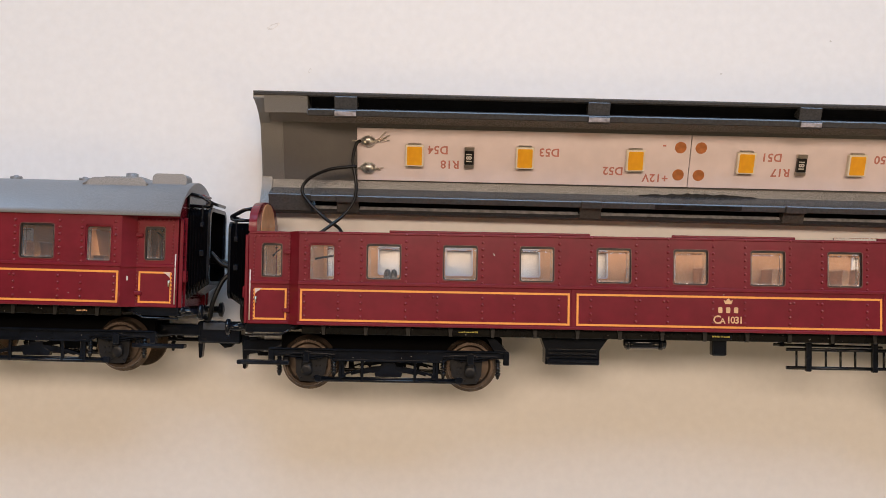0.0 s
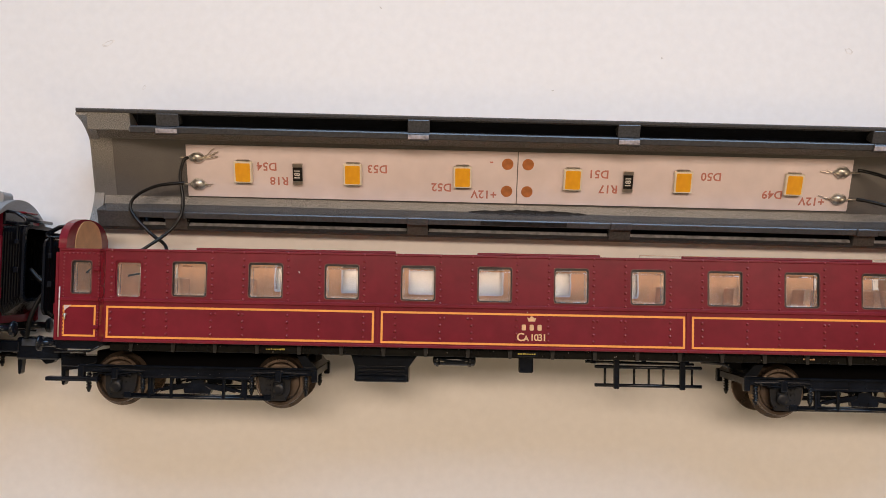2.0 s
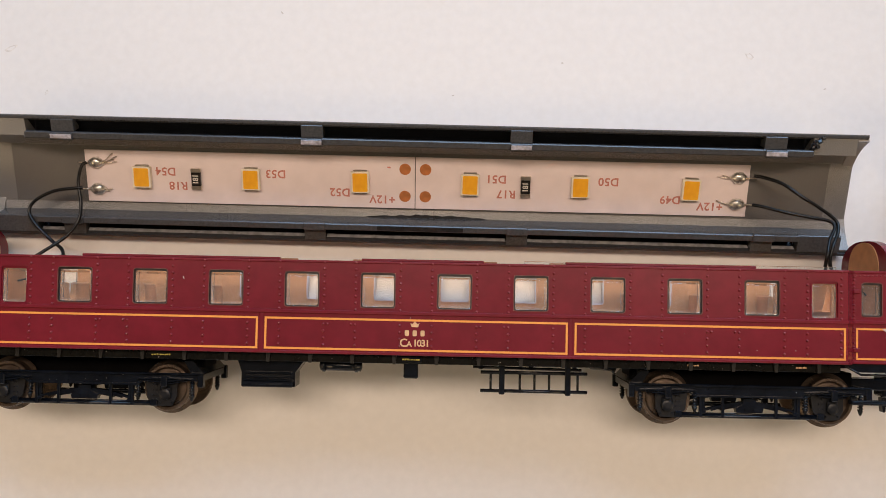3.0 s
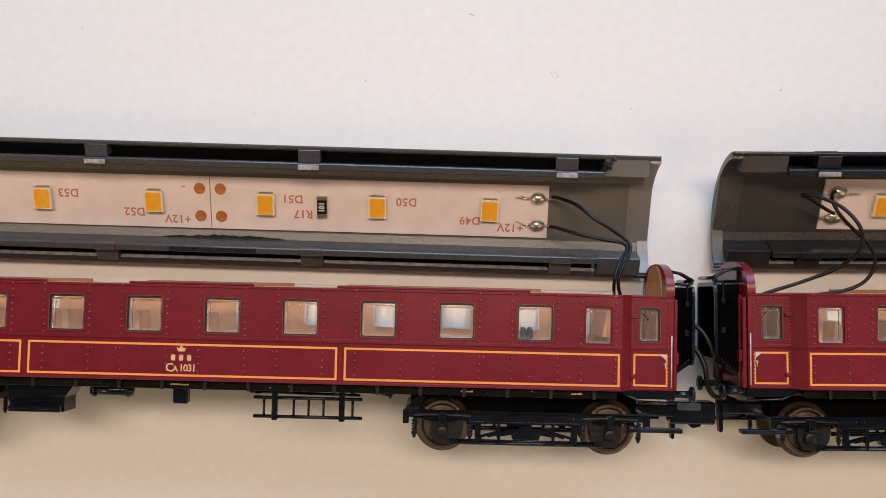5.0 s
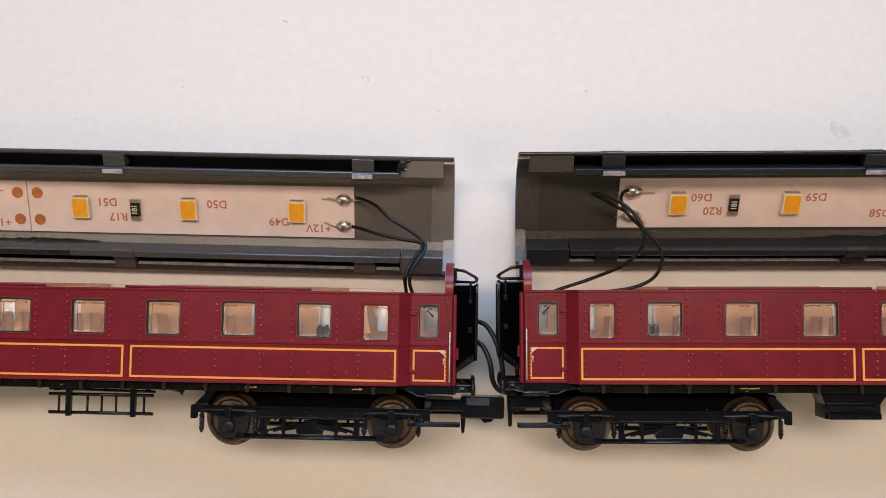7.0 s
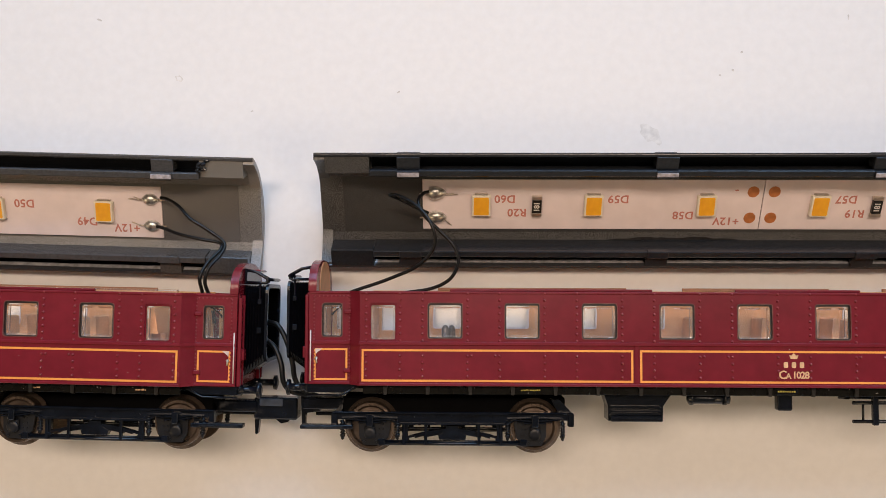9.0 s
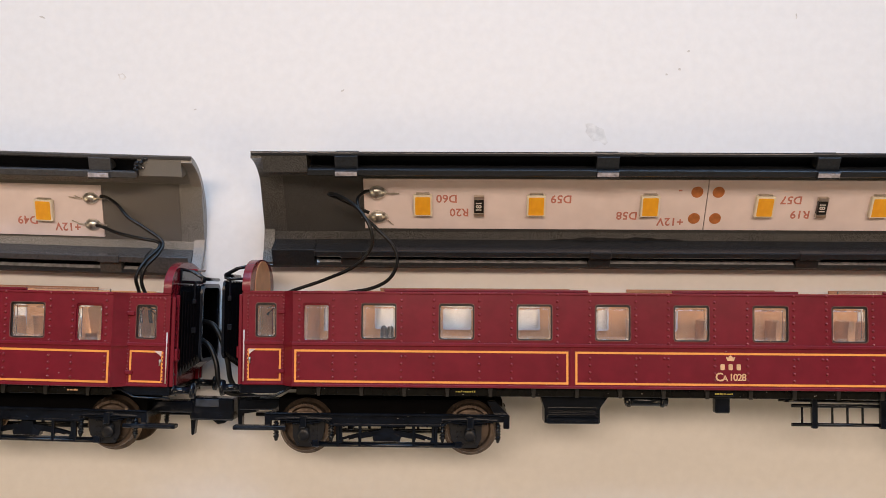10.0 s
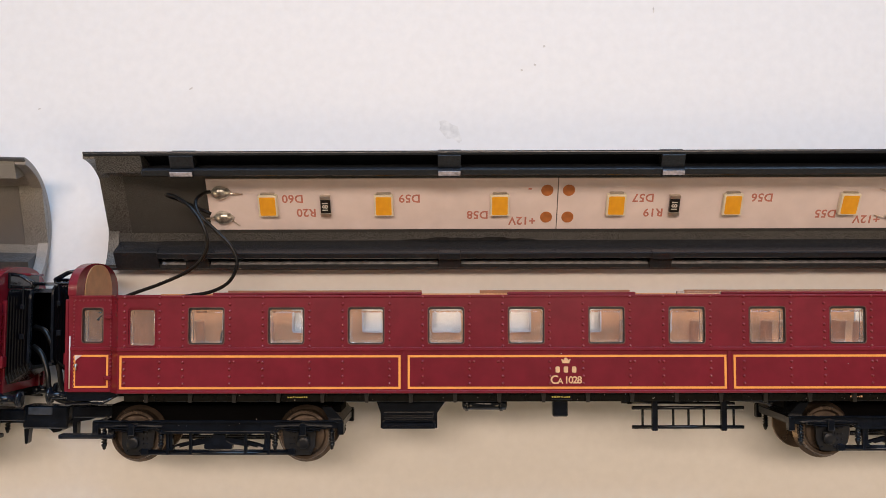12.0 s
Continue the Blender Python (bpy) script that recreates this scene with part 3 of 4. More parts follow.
def coach_underframe(coach):
    bm = bmesh.new()
    for side in (1, -1):
        a, b = sorted((side * 7.4, side * 6.6))
        box(bm, -57.2, 57.2, -6.0, BOTTOM + 0.02, a, b, 0.08)
    box(bm, -57.2, 57.2, -5.6, -4.76, -6.6, 6.6)
    box(bm, -64.4, 64.4, -5.5, -4.77, -5.4, 5.4)
    part("solebar", bm, SOLE, coach, "black underframe beam")
    rib = None
    for k in range(20):
        u = -54.15 + 5.7 * k
        if rib is None:
            rib = part("rib", prism(bmesh.new(), [(-0.3, -4.78), (0.3, -4.78), (0.2, -6.05), (-0.2, -6.05)], 7.38, 7.85), RIB, coach, at=mmpose(u, 0, 0))
        else:
            share(rib, coach, mmpose(u, 0, 0))
    # battery box in two steps
    bm = bmesh.new()
    prism(bm, [(-24.6, -6.0), (-15.4, -6.0), (-16.6, -7.7), (-16.6, -9.65), (-24.0, -9.65), (-24.0, -7.7)], 2.0, 5.6)
    box(bm, -23.6, -17.0, -7.9, -7.6, 5.5, 6.1, 0.08)
    box(bm, -23.8, -16.8, -9.65, -8.8, 5.5, 6.5, 0.12)
    for v in (-8.25, -8.7, -9.2):
        box(bm, -23.5, -17.1, v - 0.07, v + 0.07, 6.05, 6.62, 0.04)
    for u in (-22.6, -20.3, -18.0):
        box(bm, u - 0.1, u + 0.1, -9.45, -8.85, 6.45, 6.62)
    part("battery_box", bm, BLACK, coach)
    # air cylinder with end straps
    bm = bmesh.new()
    turned(bm, [(0.3, -13.3), (0.75, -13.1), (0.78, -7.6), (0.3, -7.4)], 12, (0, -6.6, 5.2), "x")
    for u in (-12.7, -8.2):
        turned(bm, [(0.92, u - 0.2), (0.92, u + 0.2)], 12, (0, -6.6, 5.2), "x")
    part("air_cylinder", bm, BLACK, coach)
    bm = bmesh.new()
    box(bm, -1.6, 0.35, -8.0, -5.9, 5.6, 7.0, 0.15)
    for u in (-1.2, -0.1):
        turned(bm, [(0.14, 7.0), (0.12, 7.12)], 6, (u, -7.5, 0))
    part("valve_box", bm, BLACK, coach)
    part("plate", box(bmesh.new(), -1.9, 0.9, -5.75, -5.05, 7.38, 7.5, 0.04), BLACK, coach)
    # ladder-like battery rack
    bm = bmesh.new()
    for v in (-7.05, -9.55):
        tube(bm, [(8.9, v, 5.6), (23.5, v, 5.6)], 0.24, 8)
    for u in (10.3, 14.3, 16.3, 18.3, 22.2):
        tube(bm, [(u, -7.05, 5.6), (u, -9.55, 5.6)], 0.17, 6)
    for u in (11.8, 20.8):
        box(bm, u - 0.38, u + 0.38, -10.0, -5.9, 5.5, 6.2, 0.1)
    part("ladder_rack", bm, BLACK, coach)
    bm = bmesh.new()
    tube(bm, [(7.9, -6.55, 3.5), (23.0, -6.75, 3.5)], 0.2, 6)
    tube(bm, [(24.5, -6.4, 2.0), (27.0, -6.4, 4.8), (27.4, -6.6, 4.8)], [0.3, 0.3, 0.5], 8)
    for u in (9.0, 16.0, 22.0):
        box(bm, u - 0.3, u + 0.3, -6.8, -5.5, 3.2, 3.8)
    part("brake_rod", bm, BLACK, coach)
    # small faded inscriptions on the solebar
    for u, n_ in ((-34.5, 9), (-0.5, 8), (37.6, 6), (52.0, 5)):
        bm = bmesh.new()
        rng = random.Random(int(u * 10))
        x = u - n_ * 0.16
        for _ in range(n_):
            wd = rng.uniform(0.1, 0.3)
            box(bm, x, x + wd, -5.5, -5.5 + rng.uniform(0.14, 0.24), 7.39, 7.52 if abs(u) < 2 else 7.43)
            x += wd + 0.08
        part("inscription", bm, YELLOWP if u < 10 else CREAM, coach, "tiny unreadable printed inscription")


def coil(bm, u, v0, v1, w, r=0.30, turns=5):
    pts = []
    n = turns * 8
    for k in range(n + 1):
        a = 2 * math.pi * k / 8
        pts.append((u + r * math.cos(a), v0 + (v1 - v0) * k / n, w + r * math.sin(a)))
    tube(bm, pts, 0.12, 5)
    tube(bm, [(u, v0 + 0.2, w), (u, v1 - 0.5, w)], 0.22, 6)
    turned(bm, [(0.36, v1 + 0.12), (0.34, v1 - 0.08), (0.08, v1 - 0.6)], 8, (u, 0, w), "y")
    return bm


def dust(coach):
    """Flecks of dust on the upper side."""
    rng = random.Random(31)
    bm = bmesh.new()
    def fleck(u, v, w):
        r = rng.uniform(0.035, 0.085)
        a0 = rng.uniform(0, 6.28)
        low = [bm.verts.new((u + r * rng.uniform(0.6, 1.3) * math.cos(a0 + k * 1.257), v + r * rng.uniform(0.6, 1.2) * math.sin(a0 + k * 1.257), w)) for k in range(5)]
        tip = bm.verts.new((u, v, w + 0.05))
        for k in range(5):
            bm.faces.new((low[k], low[(k + 1) % 5], tip))
    for _ in range(34):
        fleck(rng.uniform(-56, 56), rng.uniform(-5.9, -4.95), 7.40)
    for _ in range(10):
        fleck(rng.choice((-45.4, 45.4)) + rng.uniform(-7, 7), rng.uniform(-9.3, -8.2), 6.50)
    for _ in range(5):
        fleck(rng.uniform(-56, 56), rng.uniform(-4.3, 0.4), HALF_W)
    tagged(part("dust", bm, DUST, coach, "tiny pale flecks of dust"), kind="stuff")


BOGIE = {}


def bogie(coach, centre, outward):
    """A two-axle bogie; outward is 1 or -1, the way to the coach's near end, where the footboard is."""
    m = mmpose(centre, -0.3, 0) if outward > 0 else mmpose(centre, -0.3, 0, 0, 180, 0)
    if BOGIE:
        src = BOGIE["frame"]
        ob = share(src, coach, m)
        for c in src.children:
            share(c, ob, c.matrix_basis.copy())
        return
    bm = bmesh.new()
    for s_ in (1, -1):
        a, b = sorted((s_ * 5.7, s_ * 6.5))
        # side beam, dipped ends over the axles
        prism(bm, [(-16.2, -7.75), (16.2, -7.75), (16.2, -8.75), (8.0, -8.75), (6.9, -9.2), (-6.9, -9.2), (-8.0, -8.75), (-16.2, -8.75)], a, b)
        a, b = sorted((s_ * 6.45, s_ * 6.75))
        box(bm, -16.3, 16.3, -7.98, -7.68, a, b, 0.11)
        prism(bm, [(-8.6, -8.5), (-7.2, -9.15), (7.2, -9.15), (8.6, -8.5), (8.6, -8.72), (7.3, -9.38), (-7.3, -9.38), (-8.6, -8.72)], a, b)
        for u in (-5.5, -2.2, 0.0, 2.2, 5.5):
            for v in (-8.3, -9.0):
                turned(bm, [(0.16, 0), (0.1, 0.12 * s_)], 6, (u, v, s_ * 6.5))
        box(bm, -7.6, 7.6, -8.05, -7.85, a, b, 0.06)
        # truss posts and lower spring beam
        for u in (-6.6, -3.6, 3.6, 6.6):
            box(bm, u - 0.2, u + 0.2, -12.2, -9.3, *sorted((s_ * 5.9, s_ * 6.4)), 0.06)
        for u in (-16.0, 16.0):
            box(bm, u - 0.4, u + 0.4, -9.6, -7.8, *sorted((s_ * 5.6, s_ * 6.6)), 0.08)
    box(bm, -16.2, -15.4, -8.8, -7.9, -5.7, 5.7)
    box(bm, 15.4, 16.2, -8.8, -7.9, -5.7, 5.7)
    prism(bm, [(-16.2, -7.8), (-14.6, -6.1), (-13.4, -6.1), (-14.4, -7.8)], -5.6, 5.6)
    frame_ob = part("bogie", bm, BLACK, coach, "black plastic two-axle bogie", m)
    BOGIE["frame"] = frame_ob
    # Block blackened to stand in for the deep shade above the bogie.
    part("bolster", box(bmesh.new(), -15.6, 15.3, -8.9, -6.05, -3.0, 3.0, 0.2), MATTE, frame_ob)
    for ax in (-11.15, 11.15):
        for s_ in (1, -1):
            # wheel with flange on the inner side
            bm = bmesh.new()
            turned(bm, [(1.9, 3.55), (3.7, 3.5), (3.77, 3.75), (3.3, 4.15), (3.2, 5.3), (3.12, 5.4), (2.78, 5.4), (2.52, 5.0)], 40, (0, 0, 0))
            for f in bm.faces:
                f.smooth = False
            part("wheel", bm, TYRE, frame_ob, "dark burnished metal wheel", mmpose(ax, -9.78, 0, 0, 0 if s_ > 0 else 180, 0))
            bm = bmesh.new()
            turned(bm, [(2.51, 4.6), (2.5, 4.95), (1.0, 4.7), (0.8, 5.3), (0.3, 5.4)], 24)
            part("wheel_centre", bm, DISC, frame_ob, "", mmpose(ax, -9.78, 0, 0, 0 if s_ > 0 else 180, 0))
            # axle guard and box
            bm = bmesh.new()
            a, b = sorted((s_ * 5.6, s_ * 6.1))
            s = -1 if ax > 0 else 1
            prism(bm, [(ax + s * 2.9, -8.6), (ax + s * 2.5, -11.2), (ax + s * 1.2, -12.3), (ax - s * 0.9, -12.2), (ax - s * 1.5, -11.0), (ax - s * 1.6, -8.6)], a, b)
            a, b = sorted((s_ * 6.05, s_ * 6.6))
            box(bm, ax - 0.75, ax + 0.75, -11.3, -9.5, a, b, 0.25)
            turned(bm, [(0.82, 0), (0.80, s_ * 0.14), (0.72, s_ * 0.2), (0.3, s_ * 0.22)], 18, (ax, -10.6, s_ * 6.5))
            for du in (1.25, 1.75):
                for v in (-9.4, -10.1, -10.8, -11.4):
                    turned(bm, [(0.13, 0), (0.08, s_ * 0.12)], 6, (ax + s * du, v, s_ * 6.1))
            for du in (-0.8, 0.8):
                turned(bm, [(0.16, 0), (0.12, s_ * 0.3)], 6, (ax + du, -11.75, s_ * 6.1))
            part("axle_box", bm, SATIN, frame_ob)
            # leaf spring over the box
            bm = bmesh.new()
            for k in range(4):
                half = 3.75 - 0.75 * k
                a, b = sorted((s_ * 6.5, s_ * (7.1 - 0.04 * k)))
                pts = [(ax + half * q / 4, -8.35 - 0.2 * k - 0.12 * (abs(q) / 4) ** 2) for q in range(-4, 5)]
                prism(bm, pts + [(x, y - 0.11) for x, y in pts[::-1]], a, b)
            a, b = sorted((s_ * 6.5, s_ * 7.25))
            box(bm, ax - 0.45, ax + 0.45, -9.6, -8.1, a, b, 0.12)
            part("leaf_spring", bm, BLACK, frame_ob)
            for du in (-3.7, 3.7):
                part("coil_spring", coil(bmesh.new(), ax + du, -9.0, -10.9, s_ * 6.4), BLACK, frame_ob)
    for s_ in (1, -1):
        bm = bmesh.new()
        tube(bm, [(-9.4, -12.0, s_ * 6.1), (9.4, -12.0, s_ * 6.1)], 0.25, 8)
        tube(bm, [(-9.4, -11.7, s_ * 5.9), (9.4, -11.7, s_ * 5.9)], 0.16, 6)
        for u in (-9.6, 9.6):
            box(bm, u - 0.5, u + 0.5, -12.25, -11.4, *sorted((s_ * 5.7, s_ * 6.4)), 0.1)
        part("tie_rod", bm, BLACK, frame_ob)
        bm = bmesh.new()
        for k in range(3):
            half = 6.3 - 1.2 * k
            pts = [(half * q / 6, -9.95 - 0.24 * k - 1.2 * (abs(half * q / 6) / 6.3) ** 1.7) for q in range(-6, 7)]
            prism(bm, pts + [(x, y - 0.26) for x, y in pts[::-1]], *sorted((s_ * 5.4, s_ * (6.2 - 0.05 * k))))
        for u in (-6.2, 6.2):
            box(bm, u - 0.2, u + 0.2, -11.6, -9.4, *sorted((s_ * 5.6, s_ * 6.28)), 0.06)
            box(bm, u - 0.36, u + 0.36, -11.75, -11.3, *sorted((s_ * 5.5, s_ * 6.4)), 0.1)
        prism(bm, [(-1.0, -10.4), (-0.8, -9.6), (0.8, -9.6), (1.0, -10.4), (1.9, -10.9), (1.75, -11.45), (-1.75, -11.45), (-1.9, -10.9)], *sorted((s_ * 5.3, s_ * 6.3)))
        for u in (-0.6, 0.6):
            turned(bm, [(0.15, 0), (0.1, s_ * 0.14)], 6, (u, -11.0, s_ * 6.3))
        part("bolster_spring", bm, BLACK, frame_ob)
        bm = bmesh.new()
        box(bm, 13.4, 20.5, -9.95, -9.4, *sorted((s_ * 5.9, s_ * 7.4)), 0.1)
        box(bm, 13.6, 14.4, -10.0, -8.9, *sorted((s_ * 5.9, s_ * 6.5)), 0.08)
        box(bm, 14.6, 19.9, -9.75, -9.6, *sorted((s_ * 7.35, s_ * 7.5)), 0.05)
        part("footboard", bm, BLACK, frame_ob)
    bm = bmesh.new()
    for ax in (-11.15, 11.15):
        tube(bm, [(ax, -9.78, -5.4), (ax, -9.78, 5.4)], 0.6, 10)
    part("axle", bm, PEG, frame_ob)


def coach_ends(coach):
    for e in (1, -1):
        # gangway bellows: folds behind an end plate, the underside rising outwards
        bm = bmesh.new()
        n = 8
        loops = []
        for k in range(2 * n + 1):
            t = k / (2 * n)
            d = 0.0 if k % 2 else -0.2
            low = -3.7 + 2.2 * t
            half, top = 4.4 + d, 9.1 + d
            outline = [(low, 3.2), (low + 1.1, half), (top - 0.9, half), (top - 0.25, half - 0.25), (top, half - 0.9)]
            outline += [(y, -z) for y, z in outline[::-1]]
            loops.append([bm.verts.new((e * (64.75 + 3.1 * t), y, z)) for y, z in outline])
        for l0, l1 in zip(loops, loops[1:]):
            for k in range(10):
                bm.faces.new((l0[k], l0[(k + 1) % 10], l1[(k + 1) % 10], l1[k]))
        part("bellows", bm, RUBBER, coach, "black ribbed gangway bellows")
        bm = bmesh.new()
        tmp = ring(bmesh.new(), rounded(-1.6, 9.25, -4.5, 4.5, 1.3, 4), rounded(-1.1, 8.7, -3.95, 3.95, 0.9, 4), e * 67.8, e * 68.15)
        join(bm, tmp, Matrix(((0, 0, 1, 0), (1, 0, 0, 0), (0, 1, 0, 0), (0, 0, 0, 1))))
        part("gangway_plate", bm, BLACK, coach)
        # Added black sheet, so the open bellows look deep in shade.
        part("gangway_door", box(bmesh.new(), *sorted((e * 64.76, e * 65.0)), -1.6, 8.8, -4.0, 4.0), MATTE, coach)
        bm = box(bmesh.new(), *sorted((e * 66.7, e * 67.4)), 2.4, 3.2, 4.3, 4.65, 0.08)
        part("bracket", bm, BLACK, coach)
        bm = box(bmesh.new(), *sorted((e * 66.9, e * 67.2)), 6.6, 9.5, 4.3, 4.7, 0.1)
        box(bm, *sorted((e * 66.75, e * 67.35)), 6.4, 7.1, 4.3, 4.78, 0.1)
        part("latch", bm, BLACK, coach)
        # hoop over the bellows
        bm = bmesh.new()
        for z in (3.9, 2.9):
            tube(bm, [(e * 64.7, 11.2, z), (e * 66.3, 10.9, z), (e * 67.9, 10.0, z + 0.1), (e * 67.9, 9.55, z), (e * 67.5, 9.4, z), (e * 64.7, 9.45, z)], 0.2, 8)
        tube(bm, [(e * 67.9, 9.9, 4.0), (e * 67.9, 9.9, -4.0)], 0.25, 6)
        box(bm, *sorted((e * 64.7, e * 65.1)), 9.2, 11.2, -4.2, 4.2, 0.1)
        part("hoop", bm, BLACK, coach)
        for s_ in (1, -1):
            bm = bmesh.new()
            turned(bm, [(0.85, 64.2), (0.72, 65.2), (0.5, 65.3), (0.5, 67.3), (1.05, 67.35), (1.1, 67.75), (0.5, 67.95)], 16, (0, -5.35, s_ * 5.5), "x")
            if e < 0:
                bmesh.ops.transform(bm, matrix=Matrix.Scale(-1, 4, (1, 0, 0)), verts=list(bm.verts))
            part("buffer", bm, BLACK, coach)
            bm = bmesh.new()
            prism(bm, [(e * 57.4, -4.76), (e * 64.8, -4.76), (e * 64.8, -5.9), (e * 60.0, -5.9)], *sorted((s_ * 4.8, s_ * 6.9)))
            tube(bm, [(e * 57.6, -4.9, s_ * 7.0), (e * 60.1, -6.2, s_ * 7.0), (e * 64.9, -6.3, s_ * 7.0)], 0.16, 6)
            part("step_bracket", bm, BLACK, coach)
        # coupler: a box head at one end, a hook at the other
        bm = box(bmesh.new(), *sorted((e * 59.5, e * 66.4)), -8.9, -7.3, -1.3, 1.3, 0.15)
        if e > 0:
            box(bm, 65.9, 72.1, -9.9, -6.8, -2.0, 1.0, 0.22)
            part("coupler_plate", box(bmesh.new(), 66.7, 70.0, -8.0, -6.95, 0.95, 1.18, 0.08), PLATE, coach, "grey-blue plate on the coupler")
            prism(bm, [(65.95, -10.0), (66.65, -10.0), (66.5, -11.9), (66.3, -12.1), (66.1, -12.0)], -0.6, 0.5)
            prism(bm, [(68.3, -9.8), (71.0, -9.8), (70.4, -10.5), (69.4, -10.7)], -1.9, -0.9)
        else:
            prism(bm, [(-66.8, -6.8), (-66.0, -6.8), (-66.05, -11.2), (-66.25, -11.6), (-66.55, -11.5)], -0.6, 0.6)
            prism(bm, [(-66.2, -7.1), (-64.0, -7.0), (-64.0, -9.2), (-66.2, -9.5)], -1.4, 1.1)
            box(bm, -65.6, -64.4, -7.7, -7.0, -0.8, 1.3, 0.1)
        part("coupler", bm, BLACK, coach)


def lettering(coach, number):
    w = HALF_W + 0.02
    u0 = -0.1
    bm = bmesh.new()
    prism(bm, [(u0 - 0.42, -0.95), (u0 + 0.42, -0.95), (u0 + 0.62, -0.42), (u0 + 0.3, -0.52), (u0 + 0.14, -0.3), (u0 + 0.06, -0.26), (u0, -0.12), (u0 - 0.06, -0.26), (u0 - 0.14, -0.3), (u0 - 0.3, -0.52), (u0 - 0.62, -0.42)], w - 0.03, w + 0.012)
    part("crest", bm, CREAM, coach, "small cream crown shape")
    # the operator's mark: three plain blocks
    for du in (-1.05, 0.0, 1.05):
        bm = bmesh.new()
        prism(bm, rounded(u0 + du - 0.28, u0 + du + 0.28, -2.15, -1.37, 0.14, 2), w - 0.03, w + 0.012)
        part("mark", bm, CREAM, coach, "plain cream printed mark")
    bm = words("C", 1.05)
    part("letter", bm, CREAM, coach, at=mmpose(u0 - 1.48, -3.1, w))
    part("letter", words("A", 0.72), CREAM, coach, at=mmpose(u0 - 0.72, -3.24, w))
    part("number", words(number, 0.88, 0.86), CREAM, coach, at=mmpose(u0 + 0.9, -3.12, w))


def roof_profile():
    """Cross-section of a coach roof, as (y across, z up from the eaves), crown down: outer arc, then the faceted inside."""
    ro, ri, zc = 10.7, 9.9, 5.3
    outer = [(ro * math.sin(a), zc - ro * math.cos(a)) for a in (radians(60.4) * (k / 12 - 1) for k in range(25))]
    flat = [(ri * math.sin(radians(d)), zc - ri * math.cos(radians(d))) for d in (24.25, -29.75)]
    inner = [(8.98, 0.0), (8.5, -1.0), (6.9, -2.6), *flat, (-6.9, -2.6), (-8.5, -1.0), (-8.98, 0.0)]
    return outer, inner


def whole_coach(x, y, yaw, label):
    coach = empty("passenger_coach", mmpose(x, y, 9.2, 0, 0, yaw))
    return tagged(coach, label, "model coach", group="coaches of the model train")


PLACES = ((-94.95, 5.69, -1.5), (43.9, 0.72, -1.04), (183.0, 0.0, 0.0))
first = whole_coach(*PLACES[1], "maroon model railway coach lying on its side, roof removed")
coach_body(first)
rivets(first)
for (a, b) in ((-57.24, -21.2), (-20.3, 20.35), (21.25, 57.24)):
    outline_stripe(first, a, b, -4.2, 0.1, HALF_W)
for u in WINDOWS:
    coach_window(first, u, 1.45, 6.3, 2.38, HALF_W, True)
for u in NARROW:
    coach_window(first, u, 1.15, 6.3, 1.85, HALF_W, False)
for u in DOORS:
    coach_window(first, u, 1.55, 6.25, 1.45, DOOR_W, True)
for u in WINDOWS:
    coach_window(first, u, 1.45, 6.3, 2.38, HALF_W, True, -1)
for u in NARROW:
    coach_window(first, u, 1.15, 6.3, 1.85, HALF_W, False, -1)
for u in DOORS:
    coach_window(first, u, 1.55, 6.25, 1.45, DOOR_W, True, -1)
coach_doors(first)
coach_interior(first)
coach_underframe(first)
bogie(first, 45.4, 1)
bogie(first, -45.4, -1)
coach_ends(first)
dust(first)
second = copy_thing(first, mmpose(PLACES[2][0], PLACES[2][1], 9.2, 0, 0, PLACES[2][2]))
loose = next(c for c in second.children if c.name.startswith("bogie") and c.matrix_basis.translation.x < 0)
loose.matrix_basis = mmpose(0.25, -0.5, 0) @ loose.matrix_basis
third = copy_thing(first, mmpose(PLACES[0][0], PLACES[0][1], 9.2, 0, 0, PLACES[0][2]))
tagged(third, "maroon model railway coach with silver-grey roof, lying on its side")
part("paint_chip", box(bmesh.new(), -0.12, 0.12, -0.3, 0.3, -0.02, 0.06, 0.03), WHITE_INK, third, "small white paint chip", mmpose(58.15, -0.9, 8.16, 0, 49.4, 0))
part("paint_chip", box(bmesh.new(), -0.05, 0.05, -0.16, 0.16, -0.02, 0.03), WHITE_INK, first, "tiny pale scratch", mmpose(-31.4, 5.1, HALF_W, 0, 0, 25))
part("inner_wire", tube(bmesh.new(), spline([(-56.0, 4.2, 4.5), (-54.4, 4.5, 4.8), (-52.0, 4.9, 4.6)], 4), 0.16, 6), WIRE, first, "thin black wire inside the coach")
lettering(first, "1031")
lettering(second, "1028")


def roof_shell(name, parent, label, inside, at):
    """The shell of a roof: painted outside, plain inside."""
    outer, inner = roof_profile()
    bm = bmesh.new()
    ring_pts = outer + inner
    L = 65.3
    ends = []
    for u in (-L, L):
        ends.append([bm.verts.new((u, p[0], p[1])) for p in ring_pts])
    n = len(ring_pts)
    for k in range(n):
        f = bm.faces.new((ends[0][k], ends[0][(k + 1) % n], ends[1][(k + 1) % n], ends[1][k]))
        f.smooth = k < len(outer) - 1
    no = len(outer)
    # end faces, strip by strip between the outer arc and the inside
    for e in ends:
        cuts = [24, 23, 20, 16, 8, 4, 1, 0]
        for a in range(7):
            seg = [e[i] for i in range(cuts[a + 1], cuts[a] + 1)]
            bm.faces.new(seg + [e[no + a], e[no + a + 1]])
    ob = part(name, bm, inside, parent, label, at)
    return ob


